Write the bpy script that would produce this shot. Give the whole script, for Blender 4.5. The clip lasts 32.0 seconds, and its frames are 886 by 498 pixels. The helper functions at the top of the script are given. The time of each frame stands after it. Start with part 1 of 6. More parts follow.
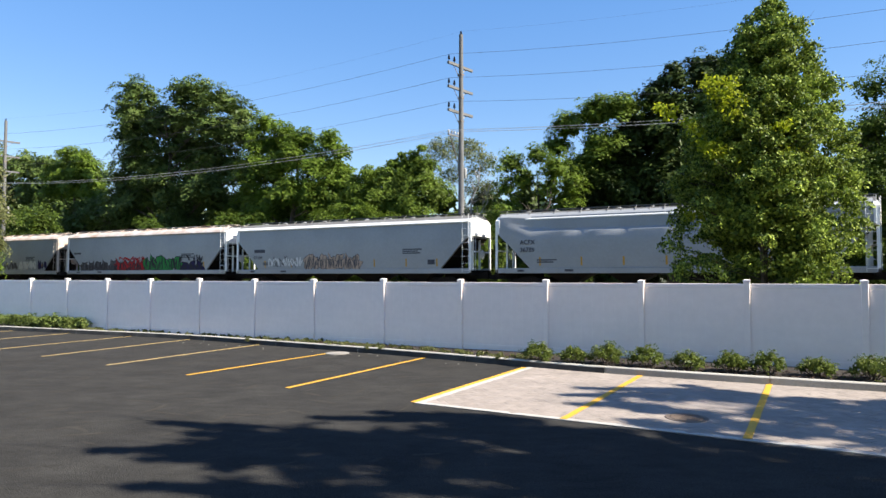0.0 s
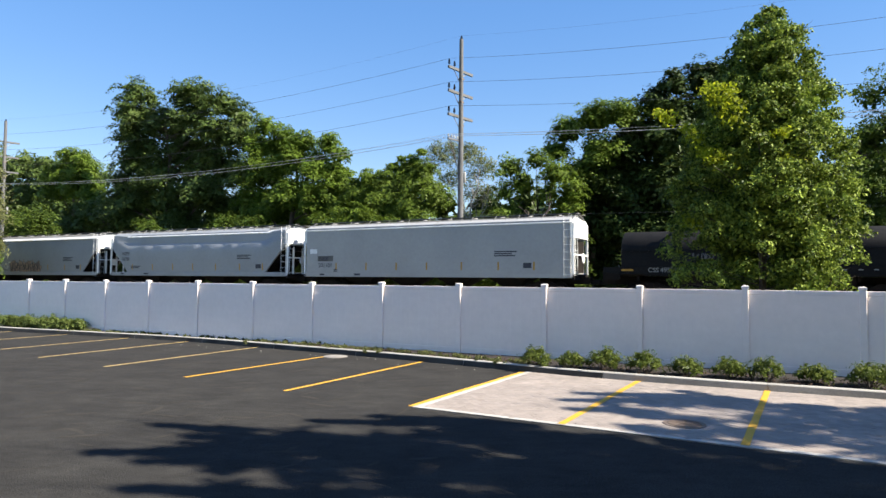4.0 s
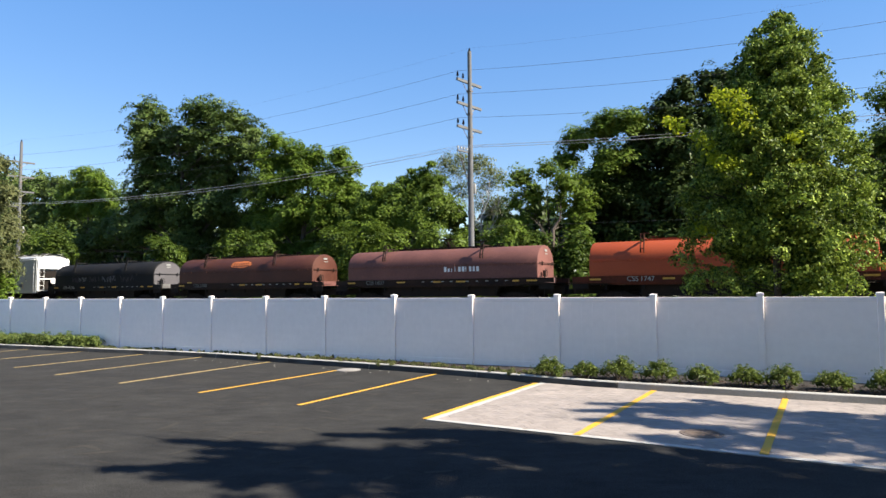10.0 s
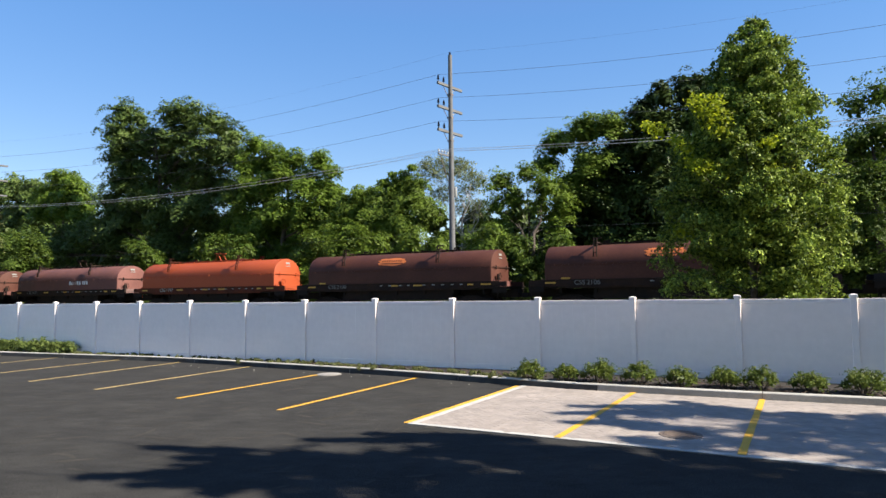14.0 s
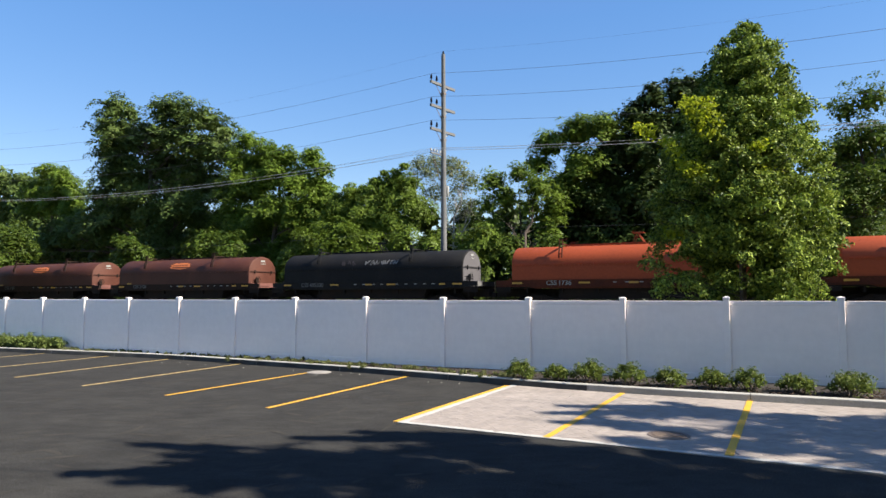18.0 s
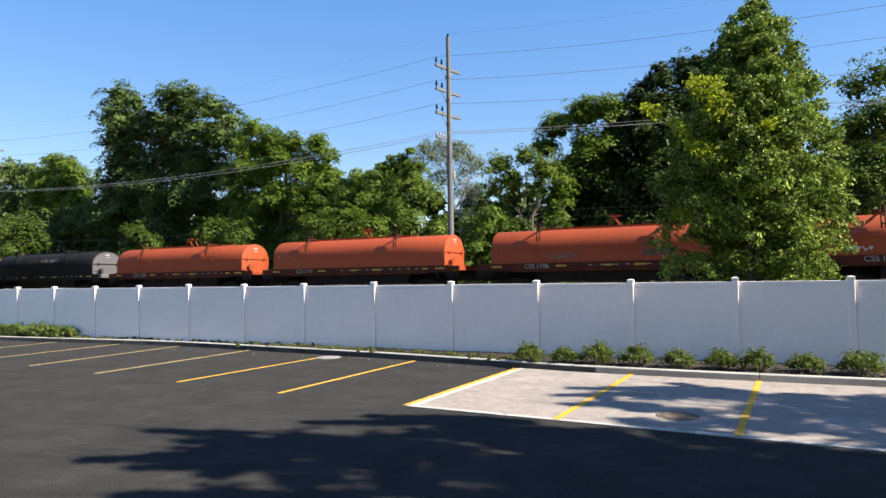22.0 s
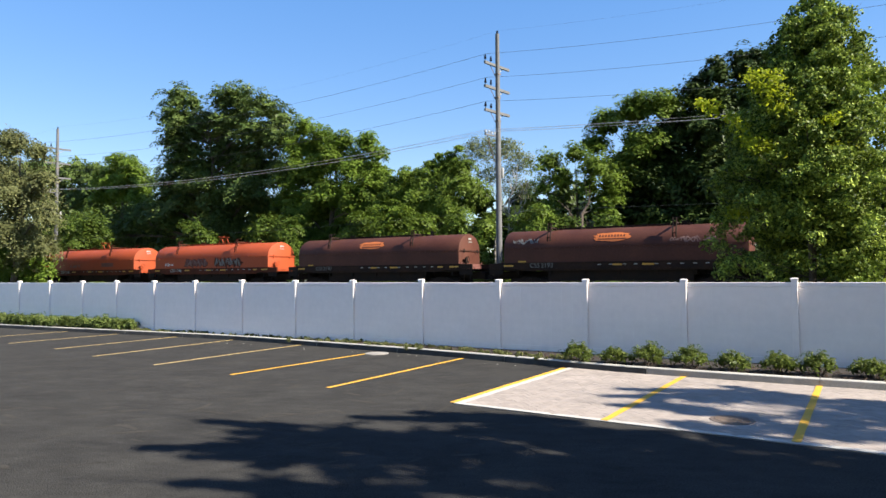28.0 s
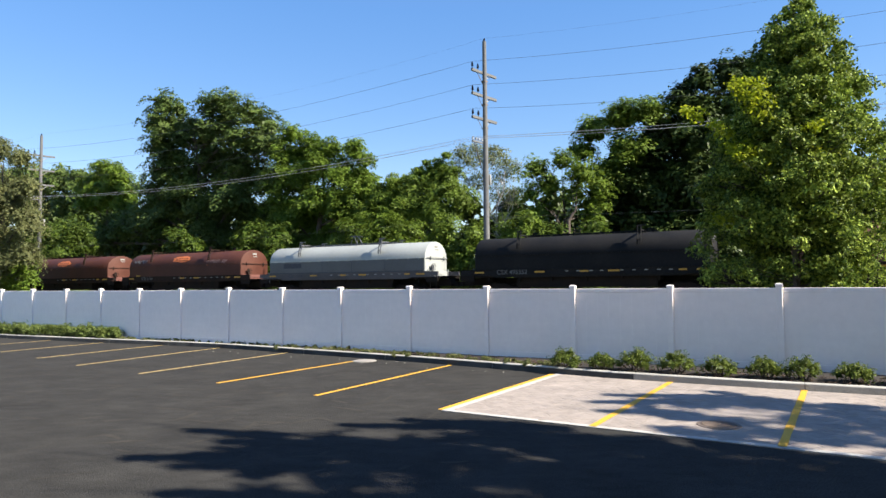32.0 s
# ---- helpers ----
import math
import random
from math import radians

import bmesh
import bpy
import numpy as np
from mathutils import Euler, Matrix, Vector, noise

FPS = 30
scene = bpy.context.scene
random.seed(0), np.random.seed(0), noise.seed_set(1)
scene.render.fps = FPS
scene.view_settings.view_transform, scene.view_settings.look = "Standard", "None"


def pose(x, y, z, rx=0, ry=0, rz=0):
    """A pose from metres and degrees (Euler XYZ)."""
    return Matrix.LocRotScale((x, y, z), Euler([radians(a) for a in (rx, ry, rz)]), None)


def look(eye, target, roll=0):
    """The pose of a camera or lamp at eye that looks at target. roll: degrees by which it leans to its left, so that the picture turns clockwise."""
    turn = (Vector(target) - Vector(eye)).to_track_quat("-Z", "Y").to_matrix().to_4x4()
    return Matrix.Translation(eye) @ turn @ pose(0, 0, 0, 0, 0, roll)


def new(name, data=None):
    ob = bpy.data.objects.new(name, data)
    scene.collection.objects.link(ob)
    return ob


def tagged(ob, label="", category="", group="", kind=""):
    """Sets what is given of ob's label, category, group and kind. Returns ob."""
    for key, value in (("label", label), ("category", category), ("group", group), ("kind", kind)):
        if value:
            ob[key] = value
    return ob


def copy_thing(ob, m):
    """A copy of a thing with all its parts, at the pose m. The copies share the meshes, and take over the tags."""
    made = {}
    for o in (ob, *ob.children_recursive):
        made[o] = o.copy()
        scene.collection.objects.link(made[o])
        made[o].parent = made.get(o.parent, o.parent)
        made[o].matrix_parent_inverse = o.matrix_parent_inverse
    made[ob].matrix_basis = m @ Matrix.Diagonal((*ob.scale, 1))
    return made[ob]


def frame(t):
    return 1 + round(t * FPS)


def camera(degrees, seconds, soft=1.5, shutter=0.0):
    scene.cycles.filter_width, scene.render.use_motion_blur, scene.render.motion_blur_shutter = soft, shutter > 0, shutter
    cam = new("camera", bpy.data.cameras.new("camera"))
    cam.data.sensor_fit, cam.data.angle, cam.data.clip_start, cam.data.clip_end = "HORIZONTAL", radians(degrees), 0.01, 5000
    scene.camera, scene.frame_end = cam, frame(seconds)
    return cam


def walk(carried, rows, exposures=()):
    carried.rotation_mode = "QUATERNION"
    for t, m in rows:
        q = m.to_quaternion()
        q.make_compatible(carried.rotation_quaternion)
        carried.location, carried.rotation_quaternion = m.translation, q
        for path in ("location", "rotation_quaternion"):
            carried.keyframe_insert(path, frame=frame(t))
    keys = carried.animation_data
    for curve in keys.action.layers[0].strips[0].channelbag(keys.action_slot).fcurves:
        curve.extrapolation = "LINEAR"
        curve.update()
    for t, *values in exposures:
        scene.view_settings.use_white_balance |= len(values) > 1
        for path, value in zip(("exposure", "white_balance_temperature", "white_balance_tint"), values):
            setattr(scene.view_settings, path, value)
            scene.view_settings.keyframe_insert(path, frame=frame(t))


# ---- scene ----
EYE = Vector((0.0, 0.0, 2.1))


def aim(yaw, pitch, roll):
    """The camera's pose from its turn to the left, its tilt up and its lean, in degrees."""
    y, p = radians(yaw), radians(pitch)
    way = Vector((-math.sin(y) * math.cos(p), math.cos(y) * math.cos(p), math.sin(p)))
    return look(EYE, EYE + way * 100, roll)


cam = camera(68.3, 32.0)
walk(cam, [(t, aim(a, b, c)) for t, a, b, c in (
    (0, -0.000, 2.328, -0.000), (0.5, 0.014, 2.138, 0.313), (1, -0.057, 2.062, 0.364), (1.5, 0.005, 2.073, 0.242), (2, 0.023, 2.221, 0.229),
    (2.5, 0.036, 2.331, 0.433), (3, -0.123, 2.466, 0.676), (3.5, -0.131, 2.627, 0.455), (5.5, -0.020, 2.728, 0.440), (6, -0.061, 2.782, 0.215),
    (6.5, -0.093, 2.751, 0.024), (7, -0.115, 2.675, 0.109), (7.5, -0.069, 2.622, 0.243), (8, 0.311, 2.749, 0.056), (8.5, 0.448, 2.949, -0.282),
    (9, 0.727, 3.163, -0.514), (9.5, 0.847, 3.561, -0.550), (10, 0.903, 3.700, -0.468), (10.5, 0.807, 3.790, -0.298), (11, 0.351, 3.737,
    -0.064), (11.5, -0.205, 3.684, 0.080), (12, -0.503, 3.736, 0.188), (12.5, -0.629, 3.822, 0.003), (13, -0.838, 3.855, -0.009), (13.5, -0.898,
    3.895, -0.301), (14, -0.776, 3.984, -0.685), (14.5, -0.582, 3.960, -0.484), (16.5, -1.662, 3.737, 0.040), (17, -1.696, 3.755, 0.150), (17.5,
    -1.668, 3.824, 0.085), (18, -1.532, 3.897, -0.144), (18.5, -1.391, 3.954, -0.401), (19, -1.345, 3.694, -0.386), (19.5, -1.362, 3.307,
    -0.405), (20, -1.511, 2.938, -0.434), (20.5, -1.761, 2.673, -0.278), (21, -1.936, 2.595, -0.444), (21.5, -1.381, 2.611, -0.678), (22,
    -0.886, 2.527, -0.872), (22.5, -0.953, 2.420, -0.951), (23, -0.788, 2.945, -1.004), (23.5, -0.315, 2.880, -0.446), (24, 0.094, 2.932,
    -0.578), (24.5, 2.444, 2.902, -0.700), (25, 3.193, 2.748, -0.528), (25.5, 3.550, 2.592, -0.261), (27.5, 3.107, 2.337, -0.540), (28, 3.325,
    2.369, -0.347), (28.5, 3.243, 2.461, -0.532), (29, 2.903, 2.556, -0.505), (29.5, 2.914, 2.595, -0.618), (30, 2.783, 2.727, -0.567), (30.5,
    2.657, 2.811, -0.617), (31, 2.523, 2.873, -0.486), (31.5, 2.469, 2.956, -0.495), (32, 2.244, 2.952, -0.556))],
    exposures=((0, 1.60), (3.5, 1.60), (5.5, 1.51), (7.5, 1.51), (9, 1.58), (10, 1.57), (12, 1.51), (18, 1.48), (20, 1.51), (22, 1.58), (25, 1.62), (28, 1.64), (32, 1.62)))

# ---- light ----
SUN_EL, SUN_AZ = 38.0, 112.2   # height, and bearing from +y towards +x, in degrees
world = bpy.data.worlds.new("sky")
scene.world = world
world.use_nodes = True
wn = world.node_tree.nodes
sky = wn.new("ShaderNodeTexSky")
sky.sky_type, sky.sun_disc = "NISHITA", False
sky.sun_elevation, sky.sun_rotation = radians(SUN_EL), radians(SUN_AZ)
sky.air_density, sky.dust_density, sky.ozone_density = 1.0, 0.0, 1.6
clear = wn.new("ShaderNodeHueSaturation")   # a clear, deep blue day
clear.inputs["Hue"].default_value, clear.inputs["Saturation"].default_value = 0.516, 2.08
clear.inputs["Value"].default_value = 1.04
even = wn.new("ShaderNodeGamma")   # even from the horizon up
even.inputs["Gamma"].default_value = 0.47
world.node_tree.links.new(sky.outputs[0], even.inputs["Color"])
world.node_tree.links.new(even.outputs[0], clear.inputs["Color"])
high = wn.new("ShaderNodeMix")   # the zenith is no deeper a blue than the sky above the trees
high.data_type, high.blend_type = "RGBA", "LIGHTEN"
high.inputs[0].default_value, high.inputs[7].default_value = 1.0, (0.38, 0.74, 0.8, 1)
world.node_tree.links.new(clear.outputs[0], high.inputs[6])
world.node_tree.links.new(high.outputs[2], wn["Background"].inputs[0])
wn["Background"].inputs[1].default_value = 0.15
to_sun = Vector((math.sin(radians(SUN_AZ)) * math.cos(radians(SUN_EL)), math.cos(radians(SUN_AZ)) * math.cos(radians(SUN_EL)), math.sin(radians(SUN_EL))))
lamp = bpy.data.lights.new("sun", "SUN")
lamp.energy, lamp.angle, lamp.color = 5.0, radians(0.53), (1.0, 0.92, 0.79)
sun = new("sun", lamp)
sun.matrix_world = look(to_sun * 200, (0, 0, 0))

# ---- materials ----


def mat(name, color, rough=0.6, metal=0.0, big=0.5, big_amt=0.25, fine=18.0, fine_amt=0.12, bump=0.1, spec=0.5, random=0.0, island=False, tint=None, mid=0.0):
    """A surface with stains at a large scale, grain at a small one, and fine relief. random: how far single pieces differ. tint: the colour of the stains."""
    m = bpy.data.materials.new(name)
    m.use_nodes = True
    n, l = m.node_tree.nodes, m.node_tree.links
    b = n["Principled BSDF"]
    co = n.new("ShaderNodeTexCoord")
    n1, n2 = n.new("ShaderNodeTexNoise"), n.new("ShaderNodeTexNoise")
    for nz, s, d in ((n1, big, 5), (n2, fine, 3)):
        nz.inputs["Scale"].default_value, nz.inputs["Detail"].default_value = s, d
        l.new(co.outputs["Object"], nz.inputs["Vector"])
    ramp = n.new("ShaderNodeMapRange")
    ramp.inputs[1].default_value, ramp.inputs[2].default_value = 0.35, 0.7
    l.new(n1.outputs["Fac"], ramp.inputs[0])
    mix = n.new("ShaderNodeMix")
    mix.data_type = "RGBA"
    dark = tint or tuple(c * 0.55 for c in color)
    mix.inputs[6].default_value, mix.inputs[7].default_value = (*color, 1), (*[c + (d - c) * big_amt * 2 for c, d in zip(color, dark)], 1)
    l.new(ramp.outputs[0], mix.inputs[0])
    hsv = n.new("ShaderNodeHueSaturation")
    l.new(mix.outputs[2], hsv.inputs["Color"])
    val = n.new("ShaderNodeMapRange")
    val.inputs[1].default_value, val.inputs[2].default_value = 0.25, 0.75
    val.inputs[3].default_value, val.inputs[4].default_value = 1 - fine_amt, 1 + fine_amt
    l.new(n2.outputs["Fac"], val.inputs[0])
    out = val.outputs[0]
    if mid:   # blotches of a hand's width, drawn out as by a roller
        n3, m3, r3, mu = n.new("ShaderNodeTexNoise"), n.new("ShaderNodeMapping"), n.new("ShaderNodeMapRange"), n.new("ShaderNodeMath")
        m3.inputs["Rotation"].default_value, m3.inputs["Scale"].default_value = (0, 0, 0.5), (0.5, 1.0, 1.0)
        n3.inputs["Scale"].default_value, n3.inputs["Detail"].default_value, n3.inputs["Roughness"].default_value = 4.5, 8, 0.7
        r3.inputs[1].default_value, r3.inputs[2].default_value, r3.inputs[3].default_value, r3.inputs[4].default_value = 0.3, 0.7, 1 - mid, 1 + mid
        mu.operation = "MULTIPLY"
        l.new(co.outputs["Object"], m3.inputs["Vector"])
        l.new(m3.outputs[0], n3.inputs["Vector"])
        l.new(n3.outputs["Fac"], r3.inputs[0])
        l.new(r3.outputs[0], mu.inputs[0])
        l.new(out, mu.inputs[1])
        out = mu.outputs[0]
    if random:
        src = n.new("ShaderNodeNewGeometry").outputs["Random Per Island"] if island else n.new("ShaderNodeObjectInfo").outputs["Random"]
        rr = n.new("ShaderNodeMapRange")
        rr.inputs[3].default_value, rr.inputs[4].default_value = 1 - random, 1 + random
        l.new(src, rr.inputs[0])
        mul = n.new("ShaderNodeMath")
        mul.operation = "MULTIPLY"
        l.new(out, mul.inputs[0])
        l.new(rr.outputs[0], mul.inputs[1])
        out = mul.outputs[0]
    l.new(out, hsv.inputs["Value"])
    l.new(hsv.outputs[0], b.inputs["Base Color"])
    rg = n.new("ShaderNodeMapRange")
    rg.inputs[3].default_value, rg.inputs[4].default_value = max(0.03, rough - 0.12), min(1, rough + 0.12)
    l.new(n1.outputs["Fac"], rg.inputs[0])
    l.new(rg.outputs[0], b.inputs["Roughness"])
    b.inputs["Metallic"].default_value, b.inputs["Specular IOR Level"].default_value = metal, spec
    if bump:
        bp = n.new("ShaderNodeBump")
        bp.inputs["Strength"].default_value, bp.inputs["Distance"].default_value = bump, 0.02
        l.new(n2.outputs["Fac"], bp.inputs["Height"])
        l.new(bp.outputs[0], b.inputs["Normal"])
    return m


def leaf_mat(name, color, young, glow=0.35, few=1.0, gloss=0.5):
    """Leaves: each one of its own green, letting some light through."""
    m = bpy.data.materials.new(name)
    m.use_nodes = True
    n, l = m.node_tree.nodes, m.node_tree.links
    b = n["Principled BSDF"]
    geo, ramp = n.new("ShaderNodeNewGeometry"), n.new("ShaderNodeMix")
    ramp.data_type = "RGBA"
    ramp.inputs[6].default_value, ramp.inputs[7].default_value = (*color, 1), (*young, 1)
    power = n.new("ShaderNodeMath")
    power.operation, power.inputs[1].default_value = "POWER", few
    l.new(geo.outputs["Random Per Island"], power.inputs[0])
    l.new(power.outputs[0], ramp.inputs[0])
    co, nz, hsv, val = n.new("ShaderNodeTexCoord"), n.new("ShaderNodeTexNoise"), n.new("ShaderNodeHueSaturation"), n.new("ShaderNodeMapRange")
    nz.inputs["Scale"].default_value, nz.inputs["Detail"].default_value = 0.45, 3
    l.new(co.outputs["Object"], nz.inputs["Vector"])
    val.inputs[1].default_value, val.inputs[2].default_value, val.inputs[3].default_value, val.inputs[4].default_value = 0.3, 0.7, 0.7, 1.3
    l.new(nz.outputs["Fac"], val.inputs[0])
    l.new(val.outputs[0], hsv.inputs["Value"])
    l.new(ramp.outputs[2], hsv.inputs["Color"])
    l.new(hsv.outputs[0], b.inputs["Base Color"])
    b.inputs["Roughness"].default_value, b.inputs["Specular IOR Level"].default_value = gloss, 0.66 - gloss
    tr, ad = n.new("ShaderNodeBsdfTranslucent"), n.new("ShaderNodeMixShader")
    l.new(hsv.outputs[0], tr.inputs["Color"])
    ad.inputs[0].default_value = glow
    l.new(b.outputs[0], ad.inputs[1])
    l.new(tr.outputs[0], ad.inputs[2])
    l.new(ad.outputs[0], n["Material Output"].inputs["Surface"])
    return m


M = {
    "asphalt": mat("asphalt", (0.0324, 0.0316, 0.0303), 0.9, big=1.1, big_amt=0.36, fine=55, fine_amt=0.5, bump=0.6, spec=0.02, mid=0.20, tint=(0.0465, 0.0452, 0.0425)),
    "soil": mat("soil", (0.0171, 0.0121, 0.00854), 0.95, big=1.5, fine=30, fine_amt=0.4, bump=0.8),
    "earth": mat("earth", (0.08, 0.085, 0.04), 0.95, big=0.2, fine=8, fine_amt=0.4, bump=0.6),
    "ballast": mat("ballast", (0.19, 0.18, 0.17), 0.95, big=0.7, fine=14, fine_amt=0.5, bump=1.0),
    "kerb": mat("concrete", (0.37, 0.352, 0.32), 0.9, big=0.9, fine=40, fine_amt=0.15, bump=0.25, random=0.06),
    "paver": mat("paver", (0.274, 0.234, 0.205), 0.9, big=0.8, fine=60, fine_amt=0.12, bump=0.3, random=0.10, mid=0.14),
    "paver_rest": mat("paver_rest", (0.274, 0.234, 0.205), 0.9, big=0.8, fine=60, fine_amt=0.12, bump=0.3, random=0.10, mid=0.14, island=True),
    # kerb_shade and kerb_face: darker tones that paint shade on the kerb's front
    "kerb_shade": mat("kerb_shade_black", (0.035, 0.034, 0.033), 0.85, big=1.5, big_amt=0.4, fine=40, fine_amt=0.3, bump=0.4, spec=0.2, tint=(0.09, 0.088, 0.082)),
    "kerb_face": mat("kerb_shade_grey", (0.24, 0.225, 0.20), 0.9, big=1.5, big_amt=0.35, fine=40, fine_amt=0.2, bump=0.3),
    "drain": mat("drain_concrete", (0.26, 0.24, 0.22), 0.9, big=3, big_amt=0.3, fine=40, fine_amt=0.2, bump=0.3),
    "scuff": mat("scuffed_asphalt", (0.0497, 0.0463, 0.0414), 0.9, big=2.5, big_amt=0.3, fine=60, fine_amt=0.3, bump=0.2, spec=0.02, tint=(0.0347, 0.0331, 0.0298)),
    "joint": mat("joint_sand", (0.294, 0.253, 0.222), 0.95, fine=80, fine_amt=0.3, bump=0.5),
    "yellow": mat("yellow_paint", (0.56, 0.31, 0.02), 0.7, big=2.5, big_amt=0.12, fine=45, fine_amt=0.15, bump=0.15),
    "worn_yellow": mat("worn_yellow_paint", (0.42, 0.29, 0.10), 0.75, big=2.5, big_amt=0.25, fine=45, fine_amt=0.25, bump=0.15, tint=(0.20, 0.15, 0.08)),
    "white_line": mat("pale_concrete", (0.403, 0.382, 0.353), 0.75, big=2.5, fine=40, bump=0.15),
    "vinyl": mat("white_vinyl", (0.94, 0.85, 0.80), 0.42, big=0.6, big_amt=0.05, fine=6, fine_amt=0.03, bump=0.02),
    "iron": mat("cast_iron", (0.17, 0.13, 0.105), 0.75, metal=0.4, big=4, fine=30, bump=0.4),
    "wood_pole": mat("pole_wood", (0.112, 0.113, 0.115), 0.9, big=1.2, fine=25, fine_amt=0.25, bump=0.5),
    "porcelain": mat("porcelain", (0.007, 0.008, 0.012), 0.8, spec=0.06, fine_amt=0.05, bump=0),
    "wire": mat("wire", (0.05, 0.052, 0.058), 0.6, metal=0.0, bump=0),
    "bright_wire": mat("bright_wire", (0.4, 0.4, 0.4), 0.45, metal=0.3, bump=0),
    "bark": mat("bark", (0.078, 0.06, 0.048), 0.95, big=2, fine=14, fine_amt=0.4, bump=0.9),
    "pale_bark": mat("pale_bark", (0.29, 0.265, 0.23), 0.95, big=2, fine=14, fine_amt=0.3, bump=0.7),
    "steel": mat("truck_steel", (0.012, 0.011, 0.0105), 0.85, spec=0.08, big=2, fine=20, bump=0.3, tint=(0.028, 0.018, 0.013)),
    "rail": mat("rail_steel", (0.2, 0.15, 0.12), 0.5, metal=0.7, big=2, fine=30, bump=0.1),
    "tie": mat("tie_wood", (0.12, 0.1, 0.08), 0.95, big=2, fine=20, fine_amt=0.3, bump=0.6, random=0.2),
    "hopper_grey": mat("grey_paint", (0.27, 0.283, 0.298), 0.42, big=0.45, big_amt=0.14, fine=7, fine_amt=0.05, bump=0.05),
    "hopper_light": mat("pale_grey_paint", (0.345, 0.345, 0.342), 0.45, big=0.4, big_amt=0.14, fine=7, fine_amt=0.05, bump=0.05),
    "hopper_rust": mat("rusty_grey_paint", (0.55, 0.52, 0.50), 0.6, big=0.9, big_amt=0.42, fine=9, fine_amt=0.1, bump=0.1, tint=(0.34, 0.2, 0.11)),
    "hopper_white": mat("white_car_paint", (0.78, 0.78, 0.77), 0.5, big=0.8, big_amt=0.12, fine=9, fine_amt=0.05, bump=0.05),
    "car_roof": mat("weathered_roof_paint", (0.155, 0.155, 0.152), 0.7, big=0.8, big_amt=0.3, fine=9, fine_amt=0.15, bump=0.1, tint=(0.10, 0.09, 0.08)),
    "mulch": mat("bark_mulch", (0.0525, 0.0294, 0.0189), 0.95, big=3, fine=60, fine_amt=0.3, bump=0.4, random=0.45, island=True),
    "grating": mat("galvanised_grating", (0.35, 0.35, 0.34), 0.6, metal=0.5, fine=40, fine_amt=0.3, bump=0.3),
    "orange": mat("orange_paint", (0.272, 0.0500, 0.0165), 0.6, spec=0.2, big=0.6, big_amt=0.25, fine=9, fine_amt=0.1, bump=0.06, tint=(0.204, 0.0421, 0.0154)),
    "orange_b": mat("fresh_orange_paint", (0.292, 0.0540, 0.0178), 0.55, spec=0.22, big=0.6, big_amt=0.15, fine=9, fine_amt=0.08, bump=0.06, tint=(0.239, 0.0463, 0.0154)),
    # darker tones of the orange and the brown, for sills and brackets
    "orange_sill": mat("dark_orange_paint", (0.0792, 0.0187, 0.00864), 0.75, spec=0.15, big=0.9, big_amt=0.4, fine=9, fine_amt=0.2, bump=0.1, tint=(0.036, 0.0144, 0.00936)),
    "brown_sill": mat("dark_brown_paint", (0.0144, 0.00936, 0.00792), 0.8, spec=0.15, big=0.9, big_amt=0.4, fine=9, fine_amt=0.2, bump=0.1, tint=(0.0324, 0.0173, 0.0115)),
    "brown": mat("brown_paint", (0.053, 0.0178, 0.012), 0.6, spec=0.2, big=0.6, big_amt=0.3, fine=9, fine_amt=0.15, bump=0.08, tint=(0.0925, 0.0343, 0.0218)),
    "mauve": mat("faded_red_paint", (0.109, 0.0469, 0.04), 0.65, spec=0.2, big=0.6, big_amt=0.35, fine=9, fine_amt=0.12, bump=0.08, tint=(0.169, 0.0704, 0.0576)),
    "black": mat("black_paint", (0.00952, 0.00986, 0.0109), 0.7, spec=0.1, big=0.6, big_amt=0.35, fine=9, fine_amt=0.2, bump=0.08, tint=(0.0204, 0.019, 0.0184)),
    "hood_white": mat("silver_white_paint", (0.29, 0.304, 0.29), 0.5, big=0.6, big_amt=0.12, fine=9, fine_amt=0.06, bump=0.05),
    "hood_grey": mat("grey_and_shade_paint", (0.0756, 0.0784, 0.0833), 0.55, big=0.6, big_amt=0.2, fine=9, fine_amt=0.1, bump=0.06),
    "stencil": mat("white_stencil", (0.23, 0.23, 0.22), 0.6, big=5, big_amt=0.2, bump=0),
    "dim_stencil": mat("grimy_white_stencil", (0.11, 0.108, 0.105), 0.7, big=5, big_amt=0.3, bump=0),
    "dark_stencil": mat("dark_stencil", (0.03, 0.033, 0.05), 0.6, big=5, big_amt=0.2, bump=0),
    "reflector": mat("yellow_reflector", (0.42, 0.22, 0.0195), 0.4, big=5, bump=0),
    "logo": mat("orange_emblem", (0.432, 0.115, 0.0216), 0.5, big=3, big_amt=0.15, bump=0),
    "g_black": mat("spray_black", (0.03, 0.03, 0.035), 0.6, spec=0.1, bump=0), "g_red": mat("spray_red", (0.33, 0.02, 0.025), 0.6, spec=0.1, bump=0),
    "g_green": mat("spray_green", (0.03, 0.19, 0.05), 0.6, spec=0.1, bump=0), "g_blue": mat("spray_blue", (0.028, 0.022, 0.075), 0.6, spec=0.1, bump=0),
    "g_tan": mat("spray_tan", (0.38, 0.27, 0.2), 0.6, bump=0), "g_white": mat("spray_white", (0.6, 0.6, 0.6), 0.6, bump=0),
    "g_faint": mat("faded_spray", (0.042, 0.036, 0.038), 0.7, spec=0.1, big=2, big_amt=0.3, bump=0), "g_smear": mat("grey_smear", (0.19, 0.12, 0.11), 0.7, spec=0.1, big=3, big_amt=0.4, bump=0),
    "g_chalk": mat("chalky_spray", (0.125, 0.121, 0.117), 0.7, big=3, big_amt=0.3, bump=0),
    "g_grey": mat("spray_grey", (0.09, 0.085, 0.09), 0.6, spec=0.1, bump=0),
